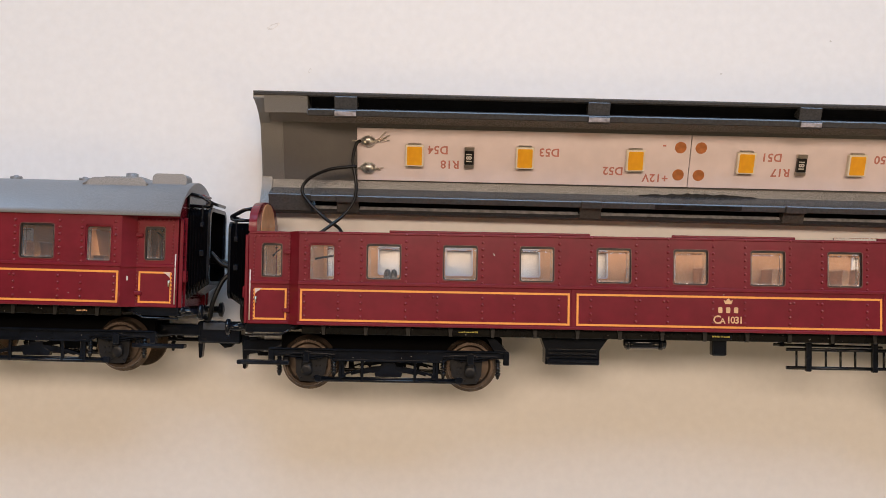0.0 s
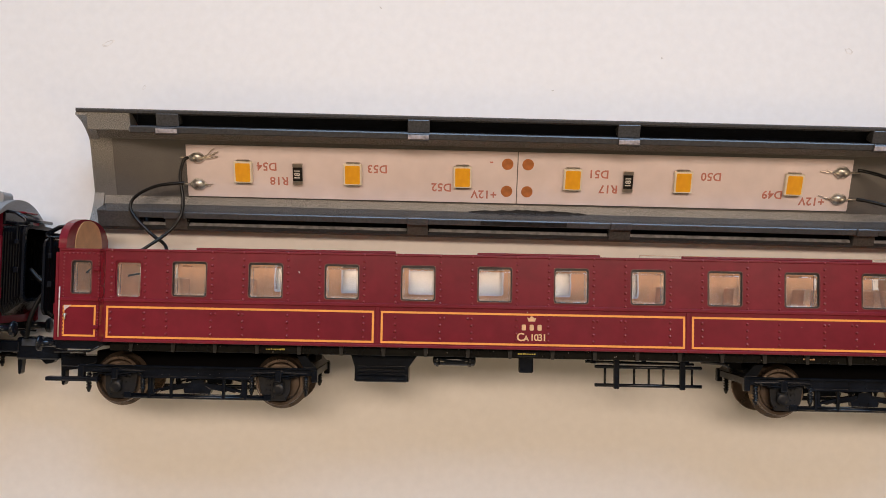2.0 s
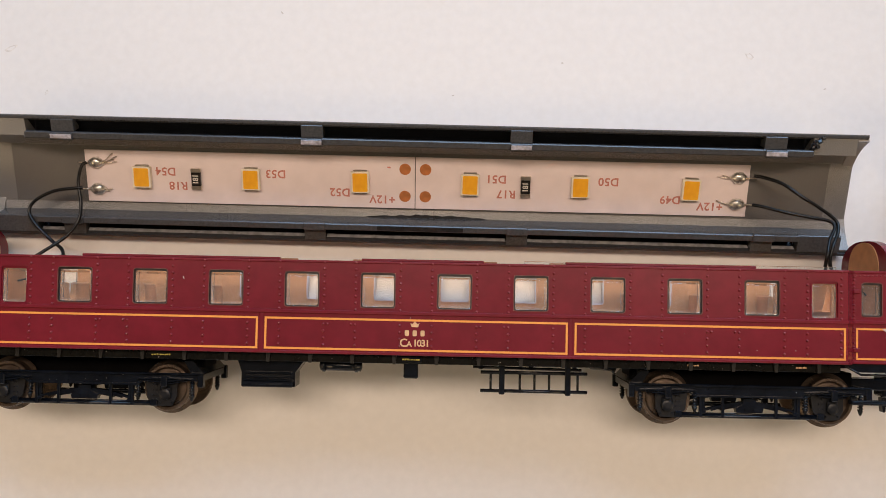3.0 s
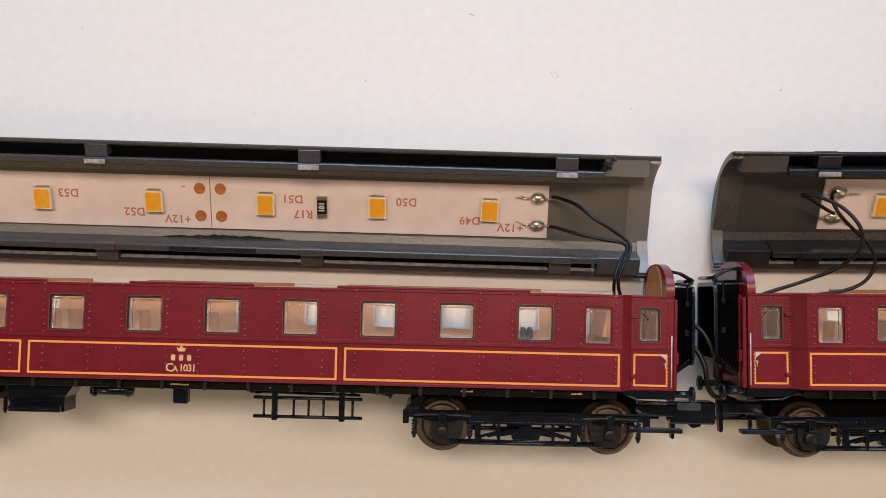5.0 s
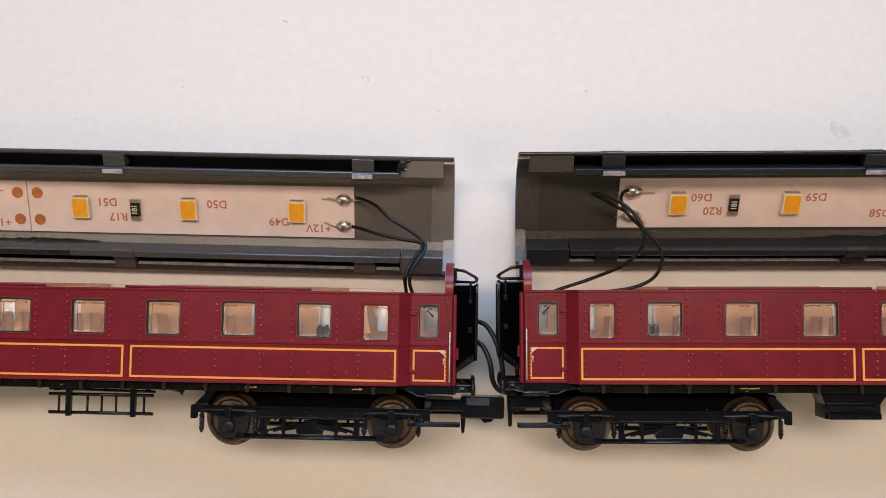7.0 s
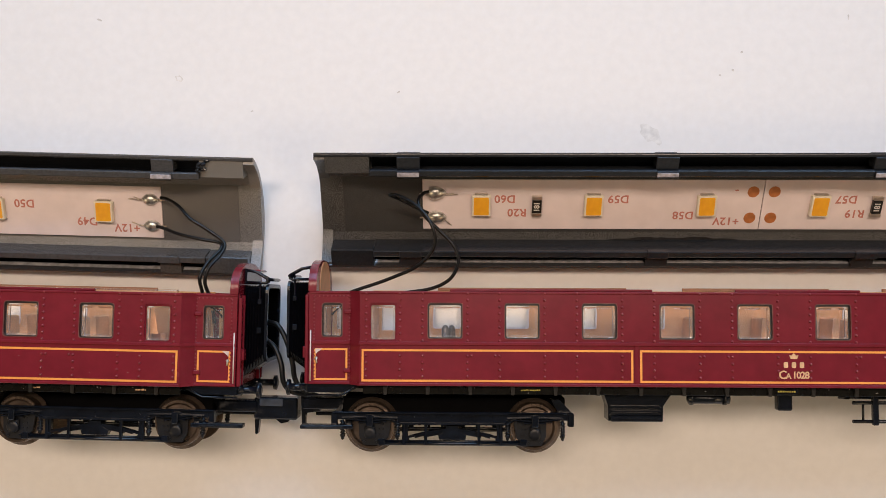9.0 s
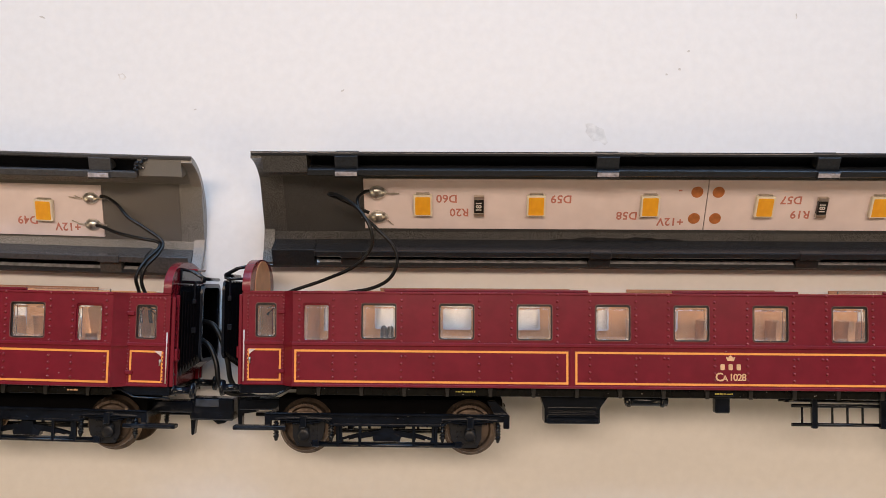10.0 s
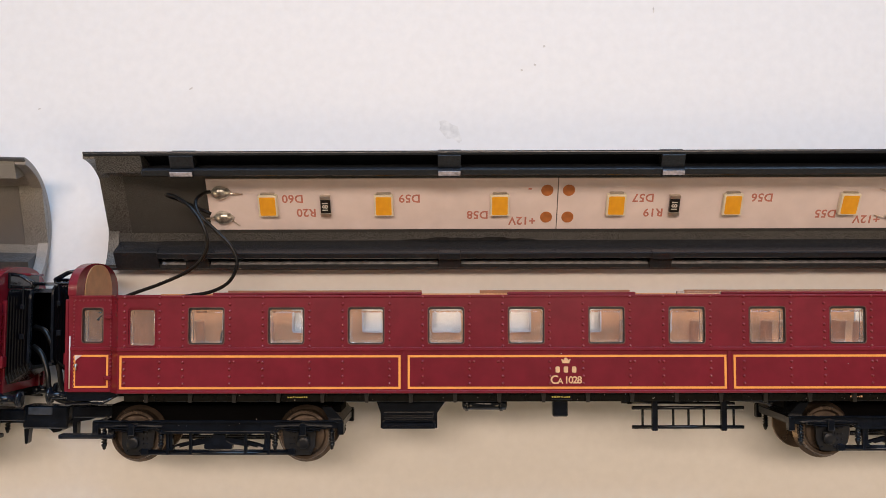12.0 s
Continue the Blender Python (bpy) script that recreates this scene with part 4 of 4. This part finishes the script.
# the roof in place on the third coach
roof = roof_shell("roof", third, "silver-grey painted coach roof", ROOF_OUT, mmpose(0, 7.75, 0, 90, 0, 0))
roof.matrix_basis = mmpose(0, 7.55, 0) @ Matrix(((1, 0, 0, 0), (0, 0, -1, 0), (0, 1, 0, 0), (0, 0, 0, 1)))
def on_roof(name, bm, label=""):
    return part(name, bm, ROOF_OUT, third, label)
on_roof("vent_plate", prism(prism(bmesh.new(), [(49.9, 12.0), (51.4, 13.0), (58.4, 13.1), (59.2, 12.0)], -2.2, 4.4), [(52.6, 12.9), (52.9, 13.3), (58.0, 13.35), (58.4, 12.9)], -1.4, 3.6))
on_roof("vent_bead", tube(bmesh.new(), [(50.2, 12.1, 4.45), (51.6, 13.0, 4.0), (58.3, 13.1, 4.0), (59.2, 12.2, 4.5)], 0.16, 6))
on_roof("roof_vent", prism(bmesh.new(), rounded(59.5, 64.3, 11.2, 13.9, 0.7, 5), 0.6, 3.4), "grey box-shaped roof ventilator")
bm = turned(bmesh.new(), [(0.85, 12.6), (0.85, 14.05), (0.6, 14.15)], 16, (55.6, 0, 0.5), "y")
on_roof("chimney", bm, "small grey roof chimney")
for u in (38.6, 48.6):
    bm = turned(bmesh.new(), [(0.5, 12.6), (0.5, 13.3), (0.3, 13.5)], 10, (u, 0, 0.0), "y")
    tube(bm, [(u - 0.8, 13.15, 0), (u + 0.8, 13.15, 0)], 0.25, 6)
    on_roof("roof_nub", bm)


# ---- roofs taken off, lying upside down behind their coaches ----
TABS = ((-53.5, -50.2), (-16.8, -13.6), (13.7, 16.9), (50.4, 53.6))


def loose_roof(x, y, z, yaw, tilt, vents, inside, railing, rim, panel, shade):
    thing = empty("coach_roof", turned_pose(x, y, z, yaw, tilt))
    tagged(thing, f"detached {shade} plastic coach roof lying upside down, inside showing", "model roof", group="detached coach roofs")
    roof_shell("shell", thing, "", inside, Matrix.Identity(4))
    flat = [Vector((9.9 * math.sin(radians(d)), 5.3 - 9.9 * math.cos(radians(d)))) for d in (24.25, -29.75)]
    n = (flat[0] - flat[1]).normalized()
    n = Vector((-n.y, n.x))
    a, b = flat[0] * 0.99 + flat[1] * 0.01, flat[1] * 0.99 + flat[0] * 0.01
    # Thin plate over the flat middle, darker than the rest of the inside.
    part("panel", prism(bmesh.new(), [(p.x, p.y) for p in (a, b, b + n * 0.07, a + n * 0.07)], -61.9, 61.9, "x"), panel, thing, "smooth darker inner panel")
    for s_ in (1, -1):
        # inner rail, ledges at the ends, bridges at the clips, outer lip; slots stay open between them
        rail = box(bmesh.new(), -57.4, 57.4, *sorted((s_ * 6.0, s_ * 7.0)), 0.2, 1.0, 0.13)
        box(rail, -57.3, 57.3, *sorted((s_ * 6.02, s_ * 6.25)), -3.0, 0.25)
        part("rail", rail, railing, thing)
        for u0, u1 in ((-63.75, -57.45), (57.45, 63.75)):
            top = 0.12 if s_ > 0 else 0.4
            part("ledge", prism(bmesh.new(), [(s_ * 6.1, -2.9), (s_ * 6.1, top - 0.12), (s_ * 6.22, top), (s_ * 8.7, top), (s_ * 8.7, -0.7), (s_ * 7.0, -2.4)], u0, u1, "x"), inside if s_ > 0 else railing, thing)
        # black strip at the bottom of the slots, standing in for their shade
        part("slot", prism(bmesh.new(), [(s_ * 6.26, -2.8), (s_ * 6.98, -2.35), (s_ * 8.5, -0.85), (s_ * 8.5, -0.55), (s_ * 6.98, -2.05), (s_ * 6.26, -2.5)], -57.3, 57.3, "x"), BLACK, thing, "black strip put in as the slot's shade")
        for u0, u1 in TABS:
            if s_ > 0:
                # Pale bluish strip on each clip tab of this side only.
                part("scuff", box(bmesh.new(), u0 + 0.1, u1 - 0.1, 6.15, 6.8, 1.3, 1.4, 0.04), TAB_PALE, thing, "pale strip on the edge of the clip tab")
            bm = box(bmesh.new(), u0, u1, *sorted((s_ * 6.95, s_ * 8.8)), -1.6, 0.5, 0.08)
            box(bm, u0, u1, *sorted((s_ * 5.85, s_ * 7.0)), 0.3, 1.35, 0.12)
            part("clip_tab", bm, railing, thing)
        if s_ < 0:
            # Pale metal bars imitate the bright reflection along these slots.
            for u0, u1 in ((-57.3, -53.5), (-50.2, -16.8), (-13.6, 13.7), (16.9, 50.4), (53.6, 57.3)):
                part("slot_edge", prism(bmesh.new(), [(-8.49, -0.12), (-8.20, -0.57), (-8.20, -0.9), (-8.49, -0.9)], u0 + 0.1, u1 - 0.1, "x"), GLINT, thing, "pale bar put in as the slot's glint")
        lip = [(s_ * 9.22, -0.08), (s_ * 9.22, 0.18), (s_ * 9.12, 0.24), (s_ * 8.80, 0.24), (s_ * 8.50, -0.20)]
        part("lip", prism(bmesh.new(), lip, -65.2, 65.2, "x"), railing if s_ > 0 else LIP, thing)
    # thicker rim at both ends
    arc_out = [(10.62 * math.sin(a), 5.3 - 10.62 * math.cos(a)) for a in (radians(58.5) * (k / 10 - 1) for k in range(21))]
    arc_in = [(9.75 * math.sin(a), 5.3 - 9.75 * math.cos(a)) for a in (radians(58.5) * (1 - k / 10) for k in range(21))]
    for u0, u1 in ((-65.35, -63.8), (63.8, 65.35)):
        bm = bmesh.new()
        loops = [[bm.verts.new((u, *q)) for q in arc_out + arc_in] for u in (u0, u1)]
        for k in range(42):
            bm.faces.new((loops[0][k], loops[0][(k + 1) % 42], loops[1][(k + 1) % 42], loops[1][k]))
        for lo in loops:
            for k in range(20):
                bm.faces.new((lo[k], lo[k + 1], lo[40 - k], lo[41 - k]))
        part("end_rim", bm, rim if u0 > 0 else inside, thing)
    if vents:
        for u in (-40.0, 0.0, 40.0):
            a = radians(-tilt)
            bm = bmesh.new()
            tmp = box(bmesh.new(), u - 2.5, u + 2.5, -1.5, 1.5, -11.88, -10.4, 0.2)
            join(bm, tmp, Matrix.Translation((0, 0, 5.3)) @ Matrix.Rotation(a, 4, "X"))
            part("roof_vent", bm, ROOF_OUT, thing)
    return thing


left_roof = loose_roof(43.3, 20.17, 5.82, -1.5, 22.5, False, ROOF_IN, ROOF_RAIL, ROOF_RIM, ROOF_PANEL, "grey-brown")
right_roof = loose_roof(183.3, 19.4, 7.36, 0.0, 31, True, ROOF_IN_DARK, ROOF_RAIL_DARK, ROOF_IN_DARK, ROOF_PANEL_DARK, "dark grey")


def smear(roof_thing, u0, u1, seed, label):
    """A dark glossy smear along the lower facet and rail of a roof."""
    rng = random.Random(seed)
    a, b = Vector((-4.91, -3.29)), Vector((-6.05, -2.89))
    bm = bmesh.new()
    rows = []
    n = 24
    for k in range(n + 1):
        u = u0 + (u1 - u0) * k / n
        mid = math.sin(math.pi * k / n) ** 0.5
        top = 1 - mid * rng.uniform(0.25, 0.5)
        rows.append([bm.verts.new((u, *(a.lerp(b, q) + Vector((0.013, 0.038))))) for q in (top, 1.0)])
    for r0, r1 in zip(rows, rows[1:]):
        bm.faces.new((r0[0], r0[1], r1[1], r1[0]))
    solid = bmesh.ops.extrude_face_region(bm, geom=list(bm.faces))
    for v in solid["geom"]:
        if isinstance(v, bmesh.types.BMVert):
            v.co += Vector((0, -0.013, -0.036))
    part("smear", bm, GLUE, roof_thing, label)
    part("smear", box(bmesh.new(), u0 + 0.12 * (u1 - u0), u1 - 0.2 * (u1 - u0), -6.85, -6.14, 0.98, 1.03, 0.02), GLUE, roof_thing, label)


smear(left_roof, -8.0, 11.0, 3, "dark glossy smear on the roof rail")
smear(right_roof, -22.5, -2.0, 4, "dark glossy smear on the roof rail")


# rough broken end of one rail
bm = bmesh.new()
rng = random.Random(5)
for k in range(16):
    c = Vector((57.6 + rng.uniform(-0.4, 1.1), 7.5 + rng.uniform(-0.6, 0.9), 0.45 + rng.uniform(-0.4, 0.3)))
    c.y += 0.55 * (c.x - 57.6)
    r = rng.uniform(0.12, 0.3)
    tmp = box(bmesh.new(), -r, r, -r * 0.7, r * 0.7, -r, r, 0.08)
    join(bm, tmp, Matrix.Translation(c) @ Matrix.Rotation(rng.uniform(-0.8, 0.8), 4, "Z") @ Matrix.Rotation(rng.uniform(-0.8, 0.8), 4, "X"))
part("burr", bm, ROOF_RAIL_DARK, left_roof, "rough broken plastic burr")


# ---- LED strips glued inside the roofs ----
def led_strip(x, y, z, yaw, tilt, names):
    strip = empty("led_strip", turned_pose(x, y, z, yaw, tilt))
    tagged(strip, "white LED strip with orange diodes inside the grey roof", "led strip", group="led strips")
    for a, b in ((-50.4, -0.06), (0.06, 50.4)):
        part("circuit_board", box(bmesh.new(), a, b, -4.0, 4.0, -0.35, 0.0, 0.03), STRIP, strip)
    led = None
    for k in range(6):
        u = -41.67 + 16.67 * k
        if led is None:
            bm = box(bmesh.new(), -1.38, 1.38, -1.62, 1.62, 0.0, 0.85, 0.08)
            led = part("led", bm, LED_WHITE, strip, "square LED with orange phosphor", mmpose(u, 0.05, 0))
            kids = [part("phosphor", prism(bmesh.new(), rounded(-1.12, 1.12, -1.42, 1.42, 0.18, 2), 0.7, 0.88), PHOSPHOR, led),
                    part("contact", box(bmesh.new(), -1.0, 1.0, -1.85, -1.6, 0.02, 0.5, 0.04), METAL, led),
                    part("contact", box(bmesh.new(), -1.0, 1.0, 1.6, 1.85, 0.02, 0.5, 0.04), METAL, led)]
        else:
            ob = share(led, strip, mmpose(u, 0.05, 0, 0, 0, (k * 37 % 5 - 2) * 0.5))
            for c in kids:
                share(c, ob, Matrix.Identity(4))
    for u in (-33.4, 16.75):
        r = part("resistor", box(bmesh.new(), -0.7, 0.7, -1.05, 1.05, 0.05, 0.65, 0.06), RESISTOR, strip, "black chip resistor with silver ends", mmpose(u, -0.1, 0))
        for s_ in (1, -1):
            part("end_cap", box(bmesh.new(), -0.75, 0.75, *sorted((s_ * 1.05, s_ * 1.6)), 0.0, 0.68, 0.06), METAL, r)
        part("value", words("181", 0.8, 0.9), WHITE_INK, r, at=mmpose(0, 0, 0.66, 0, 0, 90))
    pad = None
    for u in (-1.55, 1.55):
        for v in (-2.1, 2.1):
            if pad is None:
                pad = part("solder_pad", turned(bmesh.new(), [(0.88, 0), (0.86, 0.05)], 20), COPPER, strip, "round bare copper pad", mmpose(u, v, 0))
            else:
                share(pad, strip, mmpose(u, v, 0))
    d = names
    marks = ((d[0], -38.15, 0.95), (d[6], -36.3, -1.25), (d[1], -21.3, 0.95), (d[2], -11.5, -1.65), ("+12V", -5.0, -2.6), ("-", -4.0, 2.2), (d[3], 12.3, 0.95), (d[7], 13.9, -1.35), (d[4], 29.3, 0.95), (d[5], 38.8, -1.6), ("+12V", 44.9, -2.5))
    for text, u, v in marks:
        part("marking", words(text, 1.2, 1.05), INK, strip, at=mmpose(u, v, 0.012, 0, 0, 180))
    return strip


def solder(strip, u, v, lean, hairs, size=1.0):
    """A lumpy drop of solder that runs out into bare wire ends: hairs are (length, sideways) of each."""
    bm = bmesh.new()
    rng = random.Random(int(u * 7 + v * 3))
    rows = []
    for k in range(7):
        x = -1 + k / 3
        r = 0.92 * (1 - abs(x) ** 2.2 * 0.86) * rng.uniform(0.9, 1.08)
        rows.append([bm.verts.new((lean * x * 1.35, r * math.cos(a) * rng.uniform(0.93, 1.07), max(0.0, 0.15 + r * 0.85 * math.sin(a)))) for a in (2 * math.pi * q / 12 for q in range(12))])
    for r0, r1 in zip(rows, rows[1:]):
        for q in range(12):
            bm.faces.new((r0[q], r0[(q + 1) % 12], r1[(q + 1) % 12], r1[q])).smooth = True
    bm.faces.new(rows[0][::-1])
    bm.faces.new(rows[-1])
    bmesh.ops.scale(bm, vec=(size, size, size), verts=list(bm.verts))
    joint = part("solder_joint", bm, SOLDER, strip, "silver drop of solder", mmpose(u, v, 0))
    bm = bmesh.new()
    for length, side in hairs:
        tube(bm, spline([(lean * 0.9, side * 0.1, 0.35), (lean * (1.0 + length * 0.4), side * 0.35, 0.5), (lean * (1.0 + length * 0.75), side * 0.8, 0.3), (lean * (1.0 + length), side, 0.2)], 4), 0.075, 5)
    tube(bm, [(-lean * 0.9, 0, 0.4), (-lean * 2.4, 0.1, 0.75)], 0.12, 6)
    part("bare_wire", bm, METAL, joint, "thin frayed bare wire ends")


strip_a = led_strip(43.05, 20.9, 2.7, -1.4, 19, ("D54", "D53", "D52", "D51", "D50", "D49", "R18", "R17"))
strip_b = led_strip(183.65, 20.8, 4.5, 0.0, 29, ("D60", "D59", "D58", "D57", "D56", "D55", "R20", "R19"))
solder(strip_a, -48.7, 2.05, 1, ((1.7, 1.5), (2.3, 1.0), (2.2, 0.2), (1.8, 0.6)))
solder(strip_a, -48.7, -2.05, 1, ((1.3, 0.1), (0.9, -0.3)))
solder(strip_a, 48.8, 2.05, -1, ((2.3, 0.1), (1.5, 0.35)))
solder(strip_a, 48.8, -2.05, -1, ((2.1, 0.5), (1.2, 0.1)))
solder(strip_b, -48.4, 1.95, 1, ((2.2, -0.2), (1.6, -0.1)), 1.15)
solder(strip_b, -48.4, -1.95, 1, ((1.3, -1.3), (0.9, -0.9)), 1.15)
for v in (-2.05, 2.05):
    solder(strip_b, 48.8, v, -1, ((2.0, 0.2),))


# ---- wires ----
def cable(pts, label, r=0.26):
    return tagged(part("wire", tube(bmesh.new(), spline(pts, 8), r, 8), WIRE), label, "wire", group="black wires")


TO_COACH = "thin black insulated wire from LED strip into the coach"
cable([(-6.7, 23.9, 4.3), (-7.3, 23.3, 4.6), (-7.8, 20.9, 4.5), (-7.3, 17.4, 4.6), (-7.6, 14.7, 5.1), (-9.2, 12.5, 5.5), (-12.0, 10.1, 7.1), (-15.5, 7.5, 8.3), (-16.5, 3.9, 8.3)], TO_COACH)
cable([(-7.2, 20.0, 4.4), (-8.4, 19.9, 4.7), (-11.5, 19.5, 4.5), (-14.5, 18.2, 3.9), (-15.5, 16.5, 3.9), (-14.3, 14.5, 4.3), (-11.8, 12.1, 4.5), (-9.6, 10.5, 5.5), (-8.8, 8.3, 7.3), (-8.4, 3.9, 8.3)], TO_COACH)
cable([(93.8, 21.75, 4.5), (94.9, 21.5, 5.0), (97.2, 20.3, 6.8), (99.4, 18.3, 8.1), (101.8, 16.8, 8.1), (104.4, 14.8, 7.9), (104.2, 13.0, 8.9), (102.9, 11.0, 10.3), (102.4, 8.8, 10.3), (103.2, 6.2, 9.5), (103.6, 3.1, 9.3)], TO_COACH)
cable([(93.4, 17.4, 4.7), (94.6, 17.1, 5.4), (97.5, 16.1, 6.9), (101.0, 15.3, 7.5), (103.6, 14.8, 7.5), (104.0, 13.8, 8.3), (102.6, 11.8, 9.9), (101.8, 9.6, 10.9), (101.9, 7.2, 9.7), (102.2, 3.1, 9.3)], TO_COACH)
cable([(134.2, 22.4, 7.2), (133.5, 22.1, 7.8), (132.8, 20.8, 9.3), (133.6, 18.8, 9.9), (135.8, 16.6, 9.5), (137.9, 14.4, 9.5), (138.6, 12.0, 9.3), (137.4, 9.6, 8.9), (134.6, 8.2, 8.3), (130.0, 7.4, 7.5), (127.0, 6.0, 7.3)], TO_COACH)
cable([(134.2, 19.3, 6.5), (132.8, 19.9, 7.0), (130.2, 21.1, 8.5), (128.7, 21.7, 9.1), (130.2, 21.4, 10.3), (133.0, 19.6, 12.1), (135.0, 16.8, 12.9), (135.2, 14.0, 12.3), (132.8, 11.4, 10.9), (128.2, 9.4, 9.5), (123.0, 7.6, 8.7), (120.6, 6.0, 8.3)], TO_COACH)
BETWEEN = "black wire looping between two coupled coaches"
cable([(111.4, 3.5, 10.8), (113.2, 2.9, 11.6), (114.6, 0.7, 12.2), (115.4, -2.1, 12.2), (115.8, -4.7, 11.8), (117.0, -6.5, 10.6), (118.6, -7.1, 9.6)], BETWEEN, 0.36)
cable([(111.4, 0.9, 11.2), (112.8, -0.1, 11.8), (113.8, -2.3, 12.2), (114.2, -4.9, 12.2), (115.2, -6.3, 11.6), (117.0, -6.8, 10.4), (118.8, -7.3, 9.2)], BETWEEN, 0.36)
cable([(-27.4, 6.9, 10.4), (-25.8, 5.3, 10.6), (-24.2, 4.5, 10.8), (-25.6, 2.7, 11.2), (-26.8, -0.1, 11.4), (-27.4, -2.5, 11.0), (-28.6, -2.1, 10.0)], BETWEEN, 0.34)
cable([(-27.6, 5.7, 9.6), (-25.4, 5.5, 10.0), (-23.0, 3.9, 10.4), (-22.6, 0.5, 11.2), (-22.6, -2.5, 11.2), (-21.6, -3.7, 10.6), (-21.0, -2.1, 10.0)], BETWEEN, 0.34)


# ---- smudges on the table ----
def smudge(x, y, rx, ry, turn, seed, solid=True, mat=None):
    rng = random.Random(seed)
    n = 14
    pts = []
    for k in range(n):
        a = 2 * math.pi * k / n
        q = rng.uniform(0.7, 1.15)
        pts.append((rx * q * math.cos(a), ry * q * math.sin(a)))
    inner = [(p[0] * 0.62, p[1] * 0.62) for p in pts]
    bm = bmesh.new()
    if solid:
        prism(bm, pts, 0.004, 0.02)
    else:
        ring(bm, pts, inner, 0.004, 0.02)
    part("smudge", bm, mat or STAIN, tabletop, "faint grey smudge", mmpose(x, y, 0, 0, 0, turn))


for i, (x, y, rx, ry, turn, solid) in enumerate((
        (-20.8, 42.5, 1.1, 0.4, 25, False), (-15.0, 35.5, 0.45, 0.25, 60, False), (65.8, 39.95, 0.16, 0.16, 0, True), (94.8, 41.0, 0.8, 0.45, -30, False),
        (22.0, 48.0, 0.3, 0.12, -50, True), (82.0, 50.3, 0.5, 0.14, -25, True), (129.2, 38.8, 0.3, 0.14, 30, True), (106.35, 35.8, 0.25, 0.12, 20, True),
        (198.9, 50.5, 0.12, 0.5, 0, True), (179.0, 41.4, 0.2, 0.18, 0, True), (181.0, 42.2, 0.22, 0.2, 0, True), (182.4, 45.0, 0.2, 0.2, 0, True),
        (48.8, 34.9, 0.2, 0.12, 0, True))):
    smudge(x, y, rx, ry, turn, i, solid, None if solid else STAIN_RING)
smudge(168.2, 32.3, 2.2, 1.2, -40, 77, True, STAIN_PALE)
